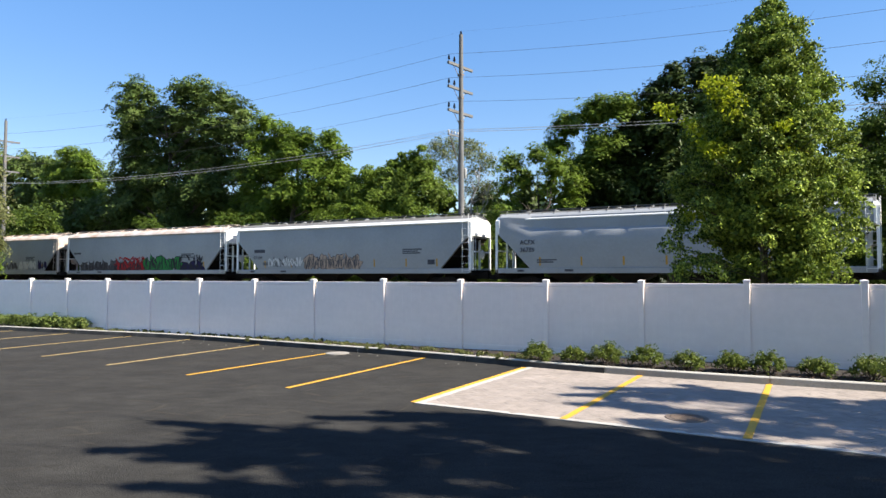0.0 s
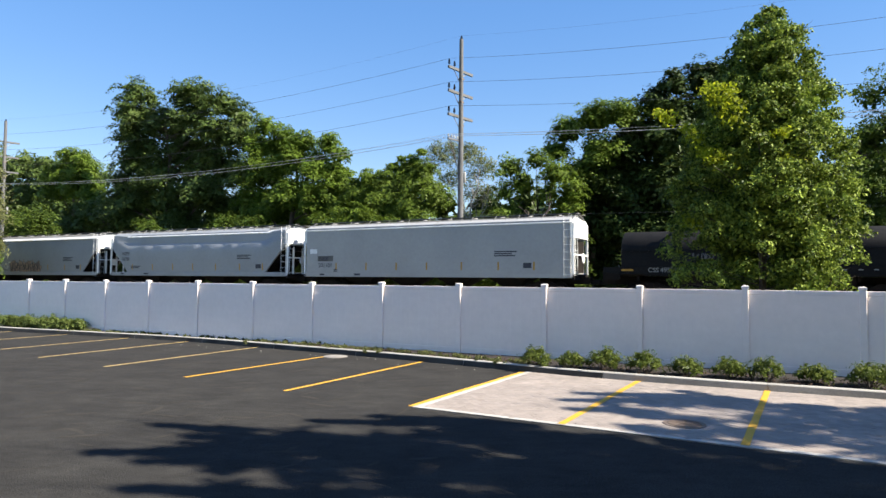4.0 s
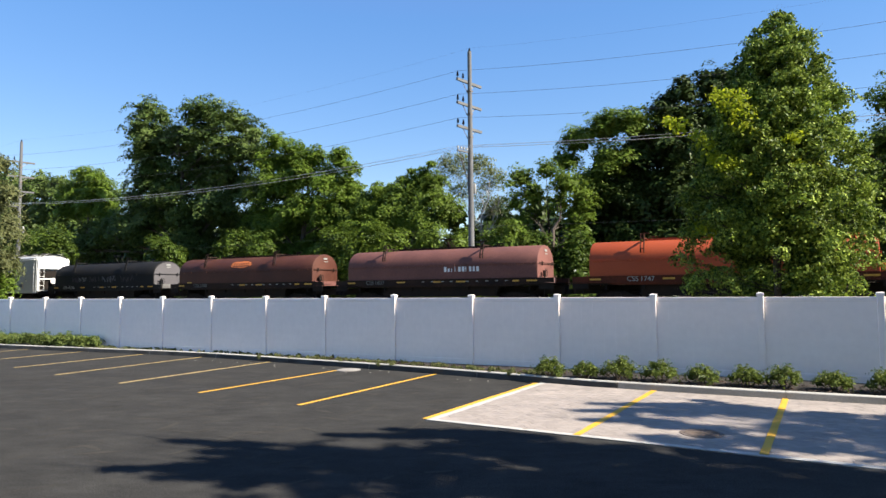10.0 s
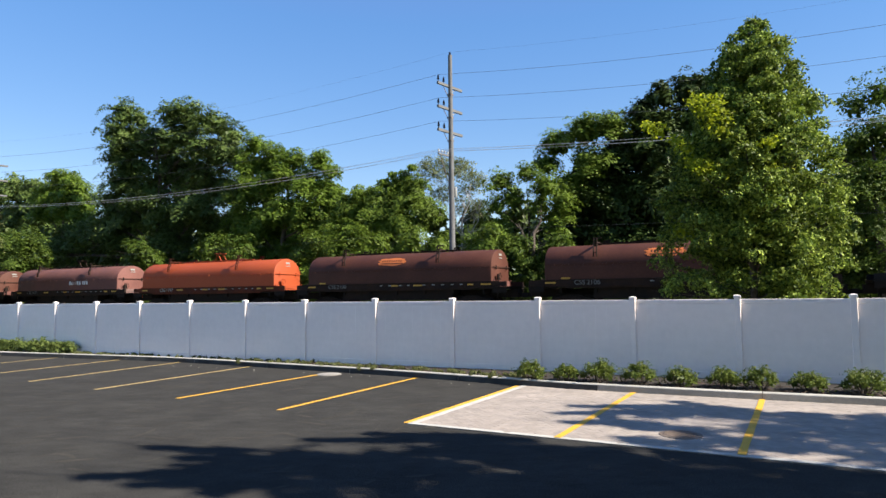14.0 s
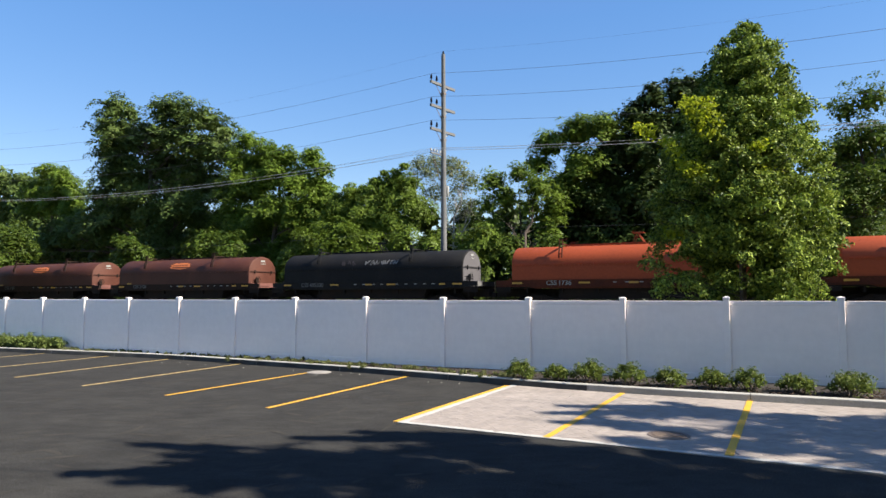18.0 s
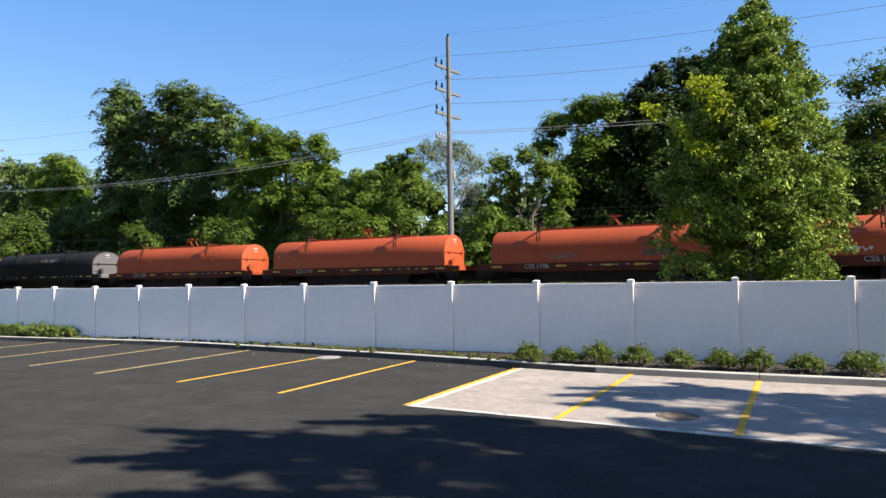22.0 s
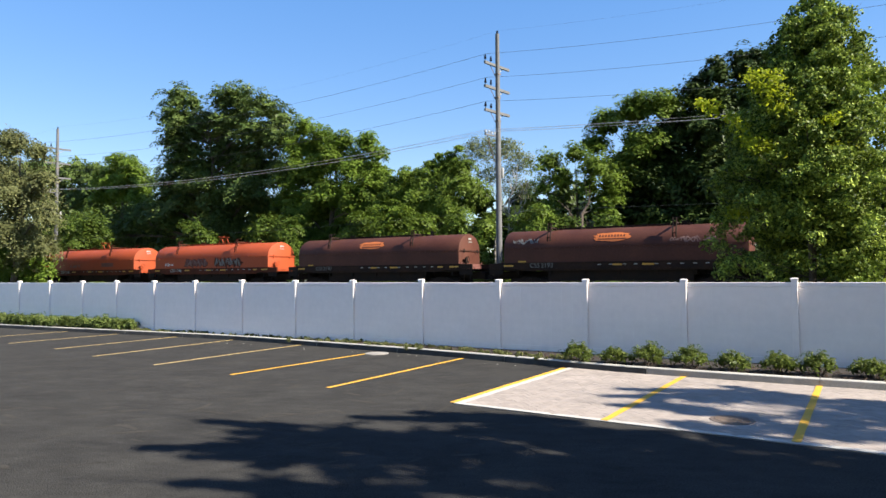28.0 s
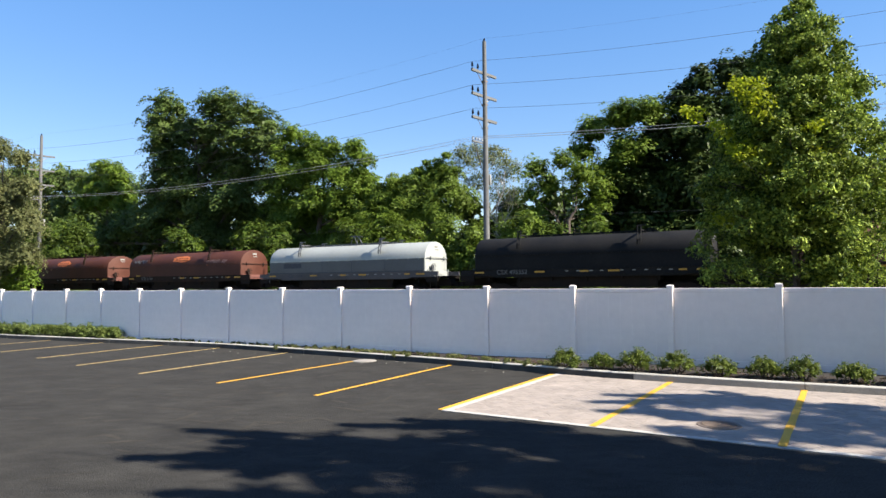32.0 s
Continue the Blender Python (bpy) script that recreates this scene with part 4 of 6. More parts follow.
def hood_seam():
    bm = bmesh.new()
    for y in (-1.43, 1.43):
        box(bm, 0.08, CL - 0.08, y - 0.014, y + 0.014, 2.50, 2.54)
        for x in np.arange(0.5, CL - 0.3, 0.83):   # latches along the seam
            box(bm, x, x + 0.10, y - 0.03, y + 0.03, 2.47, 2.56)
    return bm


def lift_bracket():
    """A pair of angle irons over the shoulder of the hood, with a hooked guide that stands out above it."""
    bm = bmesh.new()
    for y in (-1, 1):
        for x in (0.0, 0.17):
            tube(bm, [(x, y * 1.42, 2.90), (x, y * 1.40, 3.20), (x, y * 1.28, 3.52), (x, y * 1.2, 3.95)], [0.042] * 4, 5)
        for h, q in ((3.12, 1.40), (3.5, 1.29), (3.9, 1.21)):   # rungs that tie the two
            tube(bm, [(0, y * q, h), (0.17, y * q, h)], [0.03] * 2, 5)
        tube(bm, [(0.08, y * 1.25, 3.70), (0.08, y * 0.9, 3.62)], [0.03] * 2, 5)
        box(bm, -0.04, 0.42, y * 1.2 - 0.03, y * 1.2 + 0.03, 3.90, 3.96)
    box(bm, 0.03, 0.13, -1.2, 1.2, 3.68, 3.74)
    return bm


def lift_frame():
    """The folding bail on top of the hood, standing up."""
    bm = bmesh.new()
    for y in (-0.28, 0.28):
        tube(bm, [(0.42, y, 3.60), (-0.02, y, 4.26)], [0.035] * 2, 5)
        tube(bm, [(-0.30, y, 3.60), (-0.02, y, 4.22)], [0.025] * 2, 5)
    tube(bm, [(-0.22, -0.28, 4.27), (-0.22, 0.28, 4.27)], [0.04] * 2, 5)
    box(bm, -0.3, 0.32, -0.30, -0.24, 4.22, 4.29)
    box(bm, -0.3, 0.32, 0.24, 0.30, 4.22, 4.29)
    return bm


def top_rail():
    """The catwalk bar along the crest of the hood, on low feet."""
    bm = bmesh.new()
    for y in (-0.34, 0.34):
        box(bm, 2.7, 10.6, y - 0.03, y + 0.03, 3.665, 3.715)
        for x in np.arange(2.9, 10.6, 1.5):
            box(bm, x, x + 0.07, y - 0.05, y + 0.05, 3.58, 3.67)
    return bm


def end_seam():
    """The joint across the hood's end, with its latch bars."""
    bm = box(bmesh.new(), 0, 0.025, -1.34, 1.34, 2.52, 2.56)
    for y in (-0.9, 0.85):
        box(bm, 0, 0.05, y - 0.03, y + 0.03, 2.38, 2.64)
    return bm


def end_bulkhead():
    """The upright plate at the car's end below the hood, with a grab iron and two stakes."""
    bm = soft_box(0.0, 0.05, -1.40, 1.40, 1.36, 1.70, 0.01)
    for y in (-1.34, 1.34):
        box(bm, 0.05, 0.11, y - 0.04, y + 0.04, 1.0, 1.78)
    tube(bm, [(0.10, -0.6, 1.52), (0.12, 0.6, 1.52)], [0.015] * 2, 5)
    return bm


def coil_sill():
    bm = bmesh.new()
    prof = ((-0.95, 1.66), (-0.95, 1.38), (0.8, 1.36), (1.4, 1.20), (CL - 1.4, 1.20), (CL - 0.8, 1.36), (CL + 0.95, 1.38), (CL + 0.95, 1.66))
    loft(bm, [[Vector((x, y, z)) for x, z in prof] for y in (-0.05, 0.05)])
    box(bm, -0.95, CL + 0.95, -0.09, 0.09, 1.30, 1.35)
    box(bm, -0.3, CL + 0.3, -0.08, 0.07, 1.64, 1.68)
    return bm


def coil_deck():
    bm = box(bmesh.new(), -1.0, CL + 1.0, -1.38, 1.38, 1.22, 1.32)
    box(bm, -1.25, CL + 1.25, -0.33, 0.33, 0.72, 1.18)
    box(bm, 2.7, CL - 2.7, -1.18, 1.18, 0.62, 1.22)   # the trough that holds the coils, added solid to block light below
    for x in np.arange(0.8, CL, 2.0):
        box(bm, x, x + 0.12, -1.3, 1.3, 0.95, 1.22)
    return bm


def coil_platform():
    bm = box(bmesh.new(), 0, 1.02, -1.45, 1.45, 1.33, 1.37)
    for y in (-1.42, 1.42):
        box(bm, 0.0, 0.9, y - 0.03, y + 0.03, 1.0, 1.36)
        box(bm, 0.30, 0.78, y - 0.03, y + 0.03, 0.5, 0.54)
        for x in (0.30, 0.75):
            box(bm, x, x + 0.04, y - 0.02, y + 0.02, 0.5, 1.05)
    return bm


def end_rail(y):
    """A bent grab rail on two posts at one corner of the platform."""
    bm = bmesh.new()
    near, far = (-1.36, -0.9) if y < 0 else (1.36, 0.9)
    tube(bm, [(0.05, near, 1.95), (0.4, near, 1.95), (0.4, far, 1.95)], [0.014] * 3, 5)
    for q in (near, far):
        tube(bm, [(0.4, q, 1.3), (0.4, q, 1.95)], [0.014] * 2, 5)
    return bm


def brake_stand():
    """The hand brake: a gear box on an upright post, with a spoked wheel."""
    bm = soft_box(0.0, 0.12, -0.90, -0.64, 1.75, 2.1, 0.02)
    for a in np.arange(6) * math.tau / 6:   # rim and spokes
        p = Vector((0.16, -0.77 + 0.25 * math.cos(a), 1.95 + 0.25 * math.sin(a)))
        q = Vector((0.16, -0.77 + 0.25 * math.cos(a + math.tau / 6), 1.95 + 0.25 * math.sin(a + math.tau / 6)))
        tube(bm, [p, q], [0.016] * 2, 5)
        tube(bm, [p, (0.13, -0.77, 1.95)], [0.010] * 2, 4)
    box(bm, 0.02, 0.08, -0.81, -0.73, 1.36, 1.76)
    return bm


def emblem_mesh():
    """A worn painted emblem: a broad jagged oval on the shoulder of the hood."""
    r, bm = random.Random(77), bmesh.new()
    put = lambda px, pz: bm.verts.new((px, hood_skin(pz) - 0.012, pz))
    rings = []
    for k in (0.35, 0.7, 1.0):
        rings.append([])
        for i in range(28):
            a = math.tau * i / 28
            q = k * (1 + (r.uniform(-0.16, 0.12) if k == 1.0 else 0))
            c, d = math.cos(a), math.sin(a)
            rings[-1].append(put(6.55 + 1.0 * q * math.copysign(abs(c) ** 0.6, c), 3.04 + 0.25 * q * math.copysign(abs(d) ** 0.7, d)))
    hub = put(6.55, 3.04)
    for i in range(28):
        bm.faces.new((hub, rings[0][i], rings[0][(i + 1) % 28]))
        for a, b in zip(rings, rings[1:]):
            bm.faces.new((a[i], b[i], b[(i + 1) % 28], a[(i + 1) % 28]))
    return bm


def coil_car(label, paint, lower=None, end_paint=None, sill=None, rails=None, logo=False, plate="", frame_up=True):
    car = thing("coil_car", Matrix(), label, "freight car", "cars of the freight train")
    hood = fit_part("hood", (), lambda: hood_shell(0, CL), paint, car, smooth=True)
    # lower sides: own grey, deepened to paint in their shade
    if lower:
        for y in (-1.43, 1.43):
            fit_part("hood_side", (), lambda: soft_box(0.06, CL - 0.06, -0.012, 0.012, 1.70, 2.52, 0.004), lower, hood, (0, y, 0))
    fit_part("hood_seam", (), hood_seam, paint, hood)
    rails = rails or {"brown": "brown_sill", "mauve": "brown_sill"}.get(paint, paint)
    for x in (2.8, 9.8):
        fit_part("lift_bracket", (), lift_bracket, "orange_sill" if paint.startswith("orange") else rails, hood, (x, 0, 0))
    fit_part("top_rail", (), top_rail, rails, hood)
    if frame_up:
        fit_part("lift_frame", (), lift_frame, rails, hood, (6.9, 0, 0))
    for x, d in ((-0.004, -1), (CL + 0.004, 1)):
        if end_paint:
            def face():
                bm = bmesh.new()
                loft(bm, [[Vector((q, y * 0.955, 1.66 + (z - 1.66) * 0.955)) for y, z in hood_section()] for q in (-0.006, 0.006)])
                return bm
            fit_part("end_plate", (), face, end_paint, hood, (x, 0, 0))
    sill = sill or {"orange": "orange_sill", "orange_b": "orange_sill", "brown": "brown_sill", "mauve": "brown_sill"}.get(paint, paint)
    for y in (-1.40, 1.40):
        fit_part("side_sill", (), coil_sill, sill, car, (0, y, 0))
    fit_part("deck", (), coil_deck, "steel", car)
    for x, r in ((-0.05, 180), (CL + 0.05, 0)):
        fit_part("end_platform", (), coil_platform, "steel", car, (x, 0, 0), r)
        if paint == "black":
            for y in (-1, 1):
                fit_part("handrail", (y,), lambda: end_rail(y), sill, car, (x, 0, 0), r)
        rail_truck(car, x + (1.5 if r else -1.5))
        coupler(car, x + (-0.95 if r else 0.95), r)
        fit_part("end_seam", (), end_seam, rails, hood, (x + (-0.02 if r else 0.02), 0, 0), r)
        fit_part("end_bulkhead", (), end_bulkhead, {"orange": "orange", "orange_b": "orange", "brown": "mauve", "mauve": "g_smear", "black": "g_chalk"}.get(paint, paint), car, (x, 0, 0), r)
    fit_part("brake_stand", (), brake_stand, rails, car, (CL + 0.12, 0, 0))
    spots = [(0.02, 0.62, 0), (3.9, 0.62, 0), (6.6, 0.5, 0), (8.2, 0.62, 0), (11.9, 0.4, 0), (12.78, 0.64, 0)]
    if logo:   # one more, higher on the side
        spots[1] = (0.97, 0.5, 0.24)
    for x, w, up in spots:
        fit_part("reflector", ("c", w), lambda: strip(0, w, 1.46, 1.56, lambda z: -1.455, 0.004, 1), "reflector", car, (x, 0, up))
    for x in (5.75, 6.4, 7.15, 7.75, 8.85, 9.5, 10.15, 10.8, 11.4):
        fit_part("stencil", ("c",), lambda: strip(0, 0.2, 1.50, 1.55, lambda z: -1.455, 0.004, 1), "stencil", car, (x, 0, 0))
    for y, z, w, h in ((0.0, 3.24, 0.42, 0.13), (0.05, 3.08, 0.45, 0.05)):
        def tag():
            return box(bmesh.new(), 0, 0.006, y - w / 2, y + w / 2, z, z + h)
        fit_part("end_mark", (z,), tag, "stencil", hood, (CL + 0.012, 0, 0))
    if plate:
        lettered(car, plate, 2.05 if paint.startswith("orange") else 1.7 if logo else 1.5, 1.39, 0.38, lambda z: -1.455, "stencil" if paint.startswith("orange") else "dim_stencil")
    if logo:
        emblem = fit_part("emblem", (), emblem_mesh, "logo", hood, label="orange painted emblem")
        fit_part("emblem_shadow", (), lambda: strip(5.75, 7.35, 2.90, 2.96, hood_skin, 0.016, 2), "brown", emblem)
        for k in range(9):
            fit_part("emblem_bar", (k % 2,), lambda: strip(0, 0.09, 3.04, 3.17, hood_skin, 0.016, 2), "brown", emblem, (5.8 + 0.17 * k, 0, 0))
    return car


CARS = []   # each car with the place of its left end along the track at the start


def train():
    add = CARS.append
    c, s = hopper("grey covered hopper car with a rusty roof and spray-painted side", "hopper_grey", "hopper_rust", roof="hopper_rust")
    for k, (m, x0, x1) in enumerate((("g_grey", 10.2, 12.9), ("g_white", 13.2, 15.6), ("g_blue", 16, 17.4))):
        scrawl(c, x0, x1, 1.45, 2.3, s, 31 + k, m, 0.12)
    add((c, -57.4))
    c, s = hopper("grey covered hopper car with rusty roof edge, red and green graffiti", "hopper_grey", "hopper_white", roof="hopper_rust")
    for x0, x1, z0, z1, n, fill, rim in ((2.0, 6.5, 1.12, 2.15, 5, "g_grey", "g_faint"), (6.4, 9.8, 1.12, 2.25, 4, "g_red", "g_black"), (9.7, 14.3, 1.15, 2.5, 6, "g_green", "g_black"), (14.2, 16.6, 1.12, 2.05, 3, "g_blue", "g_black")):
        piece(c, x0, x1, z0, z1, s, int(x0 * 7), fill, rim, n)
    scrawl(c, 7.0, 10.2, 2.1, 2.5, s, 44, "g_red", 0.06, 5, 0.03)
    scrawl(c, 14.2, 16.8, 1.9, 2.55, s, 45, "g_black", 0.05, 5, 0.03)
    part("stencil", strip(1.0, 1.9, 2.75, 2.9, s), "dark_stencil", c)
    add((c, -37.1))
    c, s = hopper("clean grey covered hopper car with tan outline graffiti", "hopper_grey", "hopper_white")
    scrawl(c, 3.1, 6.2, 1.55, 2.2, s, 51, "g_white", 0.07, 6)
    scrawl(c, 3.3, 5.6, 1.5, 2.3, s, 54, "g_grey", 0.04, 4)
    piece(c, 6.2, 11.0, 1.2, 2.4, s, 52, "g_tan", "g_grey", 7, 0.045, 3)
    part("stencil", strip(1.75, 2.75, 2.55, 2.78, s), "dark_stencil", c)
    lettered(c, "67184", 1.7, 2.1, 0.33, s, "dark_stencil")
    add((c, -17.1))
    c, s = hopper("clean light grey covered hopper car with black lettering", "hopper_grey", "hopper_white", ledge=True)
    lettered(c, "ACFX", 1.55, 2.72, 0.36, s, "dark_stencil")
    lettered(c, "36789", 1.55, 2.28, 0.36, s, "dark_stencil")
    add((c, 3.45))
    c, s = hopper("pale grey covered hopper car with straight sides and white end", "hopper_light", "hopper_white", flat=True)
    part("patch", strip(1.2, 2.5, 2.1, 2.46, s), "g_chalk", c)
    lettered(c, "INEX", 1.3, 2.14, 0.36, s, "dark_stencil")
    lettered(c, "201101", 1.27, 1.70, 0.39, s, "dark_stencil")
    part("patch", strip(0.55, 1.15, 2.62, 2.92, s), "hopper_white", c)
    add((c, 23.85))

    black = dict(paint="black", rails="black")
    c = coil_car("black coil car with faded graffiti and a pale end", **black, end_paint="g_grey")
    for k, (x0, x1) in enumerate(((2.6, 3.7), (5.0, 6.6), (6.9, 8.6), (9.3, 11.0))):
        scrawl(c, x0, x1, 1.9, 2.5, hood_skin, 61 + k, "g_grey" if k == 2 else "g_faint", 0.04, 4)
    scrawl(c, 3.6, 4.6, 2.0, 2.4, hood_skin, 66, "g_chalk", 0.04, 3)
    lettered(c, "CSS 495352", 1.4, 1.40, 0.34, lambda z: -1.455, "stencil")
    add((c, 45.4))
    add((coil_car("dark brown coil car with an orange emblem on its hood", "brown", logo=True, frame_up=False, plate="CSS 2108"), 61.9))
    c = coil_car("faded reddish brown coil car with white lettering on its hood", "mauve", plate="CSS 1607")
    for k, w in enumerate((0.16, 0.14, 0.05, 0.05, 0.16, 0.18, 0.06, 0.16, 0.14, 0.17)):
        part("mark", strip(7.35 + 0.245 * k, 7.35 + 0.245 * k + w, 2.12, 2.42 if k not in (1, 2) else 2.32, hood_skin), "g_white", c)
    add((c, 78.4))
    add((coil_car("bright orange coil car with a half-round hood", "orange_b", plate="CSS 1747"), 94.85))
    add((coil_car("dark brown coil car with an orange emblem on its hood", "brown", logo=True, frame_up=False, plate="CSS 2100"), 111.3))
    add((coil_car("dark brown coil car with an orange emblem on its hood", "brown", logo=True, frame_up=False, plate="CSS 2106"), 128.0))
    c = coil_car("black coil car with chalky white graffiti on its hood", **black, end_paint="g_grey", plate="CSS 495300")
    scrawl(c, 6.6, 9.0, 2.75, 3.1, hood_skin, 71, "g_chalk", 0.05, 7)
    scrawl(c, 4.6, 5.8, 2.7, 3.1, hood_skin, 72, "g_faint", 0.04, 4)
    add((c, 144.6))
    add((coil_car("bright orange coil car with scratched hood", "orange", plate="CSS 1736"), 161.15))
    add((coil_car("bright orange coil car with a half-round hood", "orange_b", plate="CSS 1731"), 177.5))
    c = coil_car("bright orange coil car with white graffiti on its side", "orange", plate="CSS 1706")
    scrawl(c, 3.5, 5.2, 1.85, 2.25, hood_skin, 81, "g_smear", 0.05, 5)
    part("patch", strip(8.6, 10.4, 1.95, 2.3, hood_skin), "mauve", c)
    add((c, 194.0))
    c = coil_car("bright orange coil car with grey and white graffiti", "orange_b", plate="CSS 1746")
    piece(c, 4.0, 6.6, 1.75, 2.45, hood_skin, 91, "mauve", "orange_sill", 5, 0.04)
    scrawl(c, 4.2, 6.5, 1.8, 2.4, hood_skin, 97, "g_smear", 0.04, 5, 0.028)
    piece(c, 7.5, 10.6, 1.75, 2.5, hood_skin, 92, "orange_sill", "brown", 6, 0.04)
    scrawl(c, 7.6, 10.5, 1.8, 2.45, hood_skin, 98, "g_chalk", 0.07, 7, 0.028)
    scrawl(c, 1.4, 2.4, 1.85, 2.15, hood_skin, 94, "g_white", 0.04, 3)
    add((c, 210.45))
    add((coil_car("dark brown coil car with an orange emblem on its hood", "brown", logo=True, frame_up=False, plate="CSS 2190"), 227.0))
    c = coil_car("dark brown coil car with orange emblem and white graffiti", "brown", logo=True, frame_up=False, plate="CSS 2193")
    scrawl(c, 0.6, 2.2, 2.75, 3.15, hood_skin, 95, "g_chalk", 0.05, 5)
    scrawl(c, 9.6, 12.0, 2.6, 2.95, hood_skin, 96, "g_smear", 0.05, 6)
    add((c, 243.55))
    c = coil_car("white coil car with grey sides, partly painted shade, and a dark panel", "hood_white", lower="hood_grey", sill="g_grey", rails="hood_grey")
    for x in (5.0, 7.6, 10.3):
        part("side_seam", box(bmesh.new(), x, x + 0.025, -1.452, -1.44, 1.72, 2.5), "dark_stencil", c)
    part("side_flange", box(bmesh.new(), 0.1, CL - 0.1, -1.47, -1.43, 1.68, 1.73), "dark_stencil", c)
    part("panel", box(bmesh.new(), 1.4, 3.1, -1.452, -1.445, 2.05, 2.4), "dark_stencil", c)
    lettered(c, "CSS 1614", 1.9, 1.40, 0.34, lambda z: -1.455, "dark_stencil")
    add((c, 260.0))
    add((coil_car("long black coil car with worn paint", **black, plate="CSX 495352", frame_up=False), 277.0))
    add((coil_car("faded reddish brown coil car", "mauve"), 293.6))


train()

# ---- trees and shrubs ----
OAK = [(-35.6, 74.5, 23.3, 1.9), (-33.4, 73.4, 22.2, 1.4), (-36.8, 75.2, 21.1, 1.8), (-34.3, 73.9, 20.2, 2.2), (-28.8, 71.0, 21.8, 1.8), (-26.3, 69.7, 21.7, 2.0), (-23.3, 68.1, 20.2, 2.0), (-21.0, 66.9, 18.6, 1.8), (-27.3, 71.2, 19.8, 2.4), (-31.7, 73.9, 20.2, 1.5), (-36.0, 74.7, 18.4, 1.9), (-33.4, 73.4, 16.8, 2.1), (-35.4, 74.4, 14.9, 2.5), (-31.2, 72.2, 13.9, 2.5), (-22.7, 67.8, 17.2, 2.4), (-20.2, 66.5, 16.0, 1.9), (-27.2, 71.1, 13.7, 2.2), (-30.5, 73.9, 18.2, 1.7), (-24.5, 68.7, 14.4, 2.4), (-35.5, 74.5, 11.3, 2.9), (-30.1, 71.7, 10.7, 3.1), (-24.8, 68.9, 10.7, 2.9), (-19.8, 66.3, 12.4, 2.3),
       (-31.0, 72.5, 20.0, 1.9), (-28.9, 71.3, 18.4, 1.5), (-29.6, 71.7, 16.2, 1.2), (-32.6, 73.0, 18.6, 1.6), (-25.4, 69.3, 18.0, 2.1), (-37.4, 75.5, 13.2, 1.5), (-37.6, 75.7, 10.6, 2.0), (-36.7, 75.4, 8.6, 2.8), (-41.6, 77.6, 9.0, 2.6), (-45.0, 79.5, 7.6, 2.6), (-48.6, 81.5, 7.4, 2.6)]
MAPLE = [(-17.6, 64.1, 17.0, 1.5), (-15.5, 63.1, 15.7, 1.7), (-18.3, 64.5, 15.0, 1.9), (-13.2, 61.8, 14.9, 1.6), (-10.8, 60.6, 14.6, 1.4), (-9.6, 60.0, 13.5, 1.1), (-14.7, 62.6, 13.2, 2.4), (-11.6, 61.1, 12.3, 2.1), (-17.5, 64.1, 12.6, 2.5), (-9.9, 60.1, 11.1, 1.8), (-8.5, 59.4, 10.0, 1.4), (-14.3, 62.5, 9.9, 2.7), (-10.7, 60.6, 9.4, 2.4), (-18.5, 64.6, 9.6, 2.5), (-7.4, 58.8, 9.0, 1.4)]
SUMAC = [(-3.5, 54.8, 12.2, 0.35), (-4.2, 55.2, 11.5, 0.6), (-3.2, 54.7, 10.9, 0.9), (-3.0, 54.6, 11.4, 0.5), (-4.5, 55.4, 10.1, 1.4), (-1.7, 53.8, 12.6, 0.4), (-2.5, 54.3, 11.9, 0.6), (-1.4, 53.7, 11.0, 0.9), (-2.3, 54.2, 11.2, 0.7), (-6.3, 56.3, 10.4, 1.1), (-7.1, 56.7, 9.1, 1.5), (-5.4, 55.8, 11.0, 0.4), (-2.3, 54.2, 9.8, 1.5), (-0.9, 53.5, 9.0, 1.4), (-4.5, 55.4, 8.5, 1.8), (-2.3, 54.2, 7.9, 1.7), (-6.6, 56.4, 7.1, 1.6), (-7.7, 57.0, 10.3, 0.5)]
BARE = [(-0.7, 60.4, 14.0, 1.1), (0.8, 59.6, 14.3, 0.9), (2.8, 58.6, 13.6, 1.0), (3.9, 58.0, 12.3, 1.0), (-2.1, 61.1, 12.1, 1.1), (0.1, 60.0, 13.2, 1.8), (2.0, 59.0, 13.2, 1.7), (-1.2, 60.6, 12.4, 1.4), (3.4, 58.2, 11.6, 1.5), (0.8, 59.6, 11.1, 1.6), (2.9, 58.5, 9.6, 1.5), (4.2, 57.8, 9.8, 1.1)]
SNAG = [(5.0, 47.9, 10.3, 1.2), (6.8, 47.0, 10.8, 1.0), (8.1, 46.3, 9.7, 1.4), (5.8, 47.5, 9.0, 1.3), (9.0, 45.8, 8.4, 1.2), (7.7, 46.5, 8.3, 1.2), (4.6, 48.1, 8.5, 1.0), (8.6, 46.0, 7.0, 1.3), (5.0, 47.9, 7.0, 1.2)]
LINDEN_LIT = [(9.5, 49.1, 13.4, 1.5), (11.4, 48.1, 14.2, 1.7), (13.2, 47.1, 14.1, 1.6), (11.7, 47.9, 11.4, 2.1), (8.7, 49.5, 11.9, 1.2), (10.4, 48.6, 10.0, 1.6)]
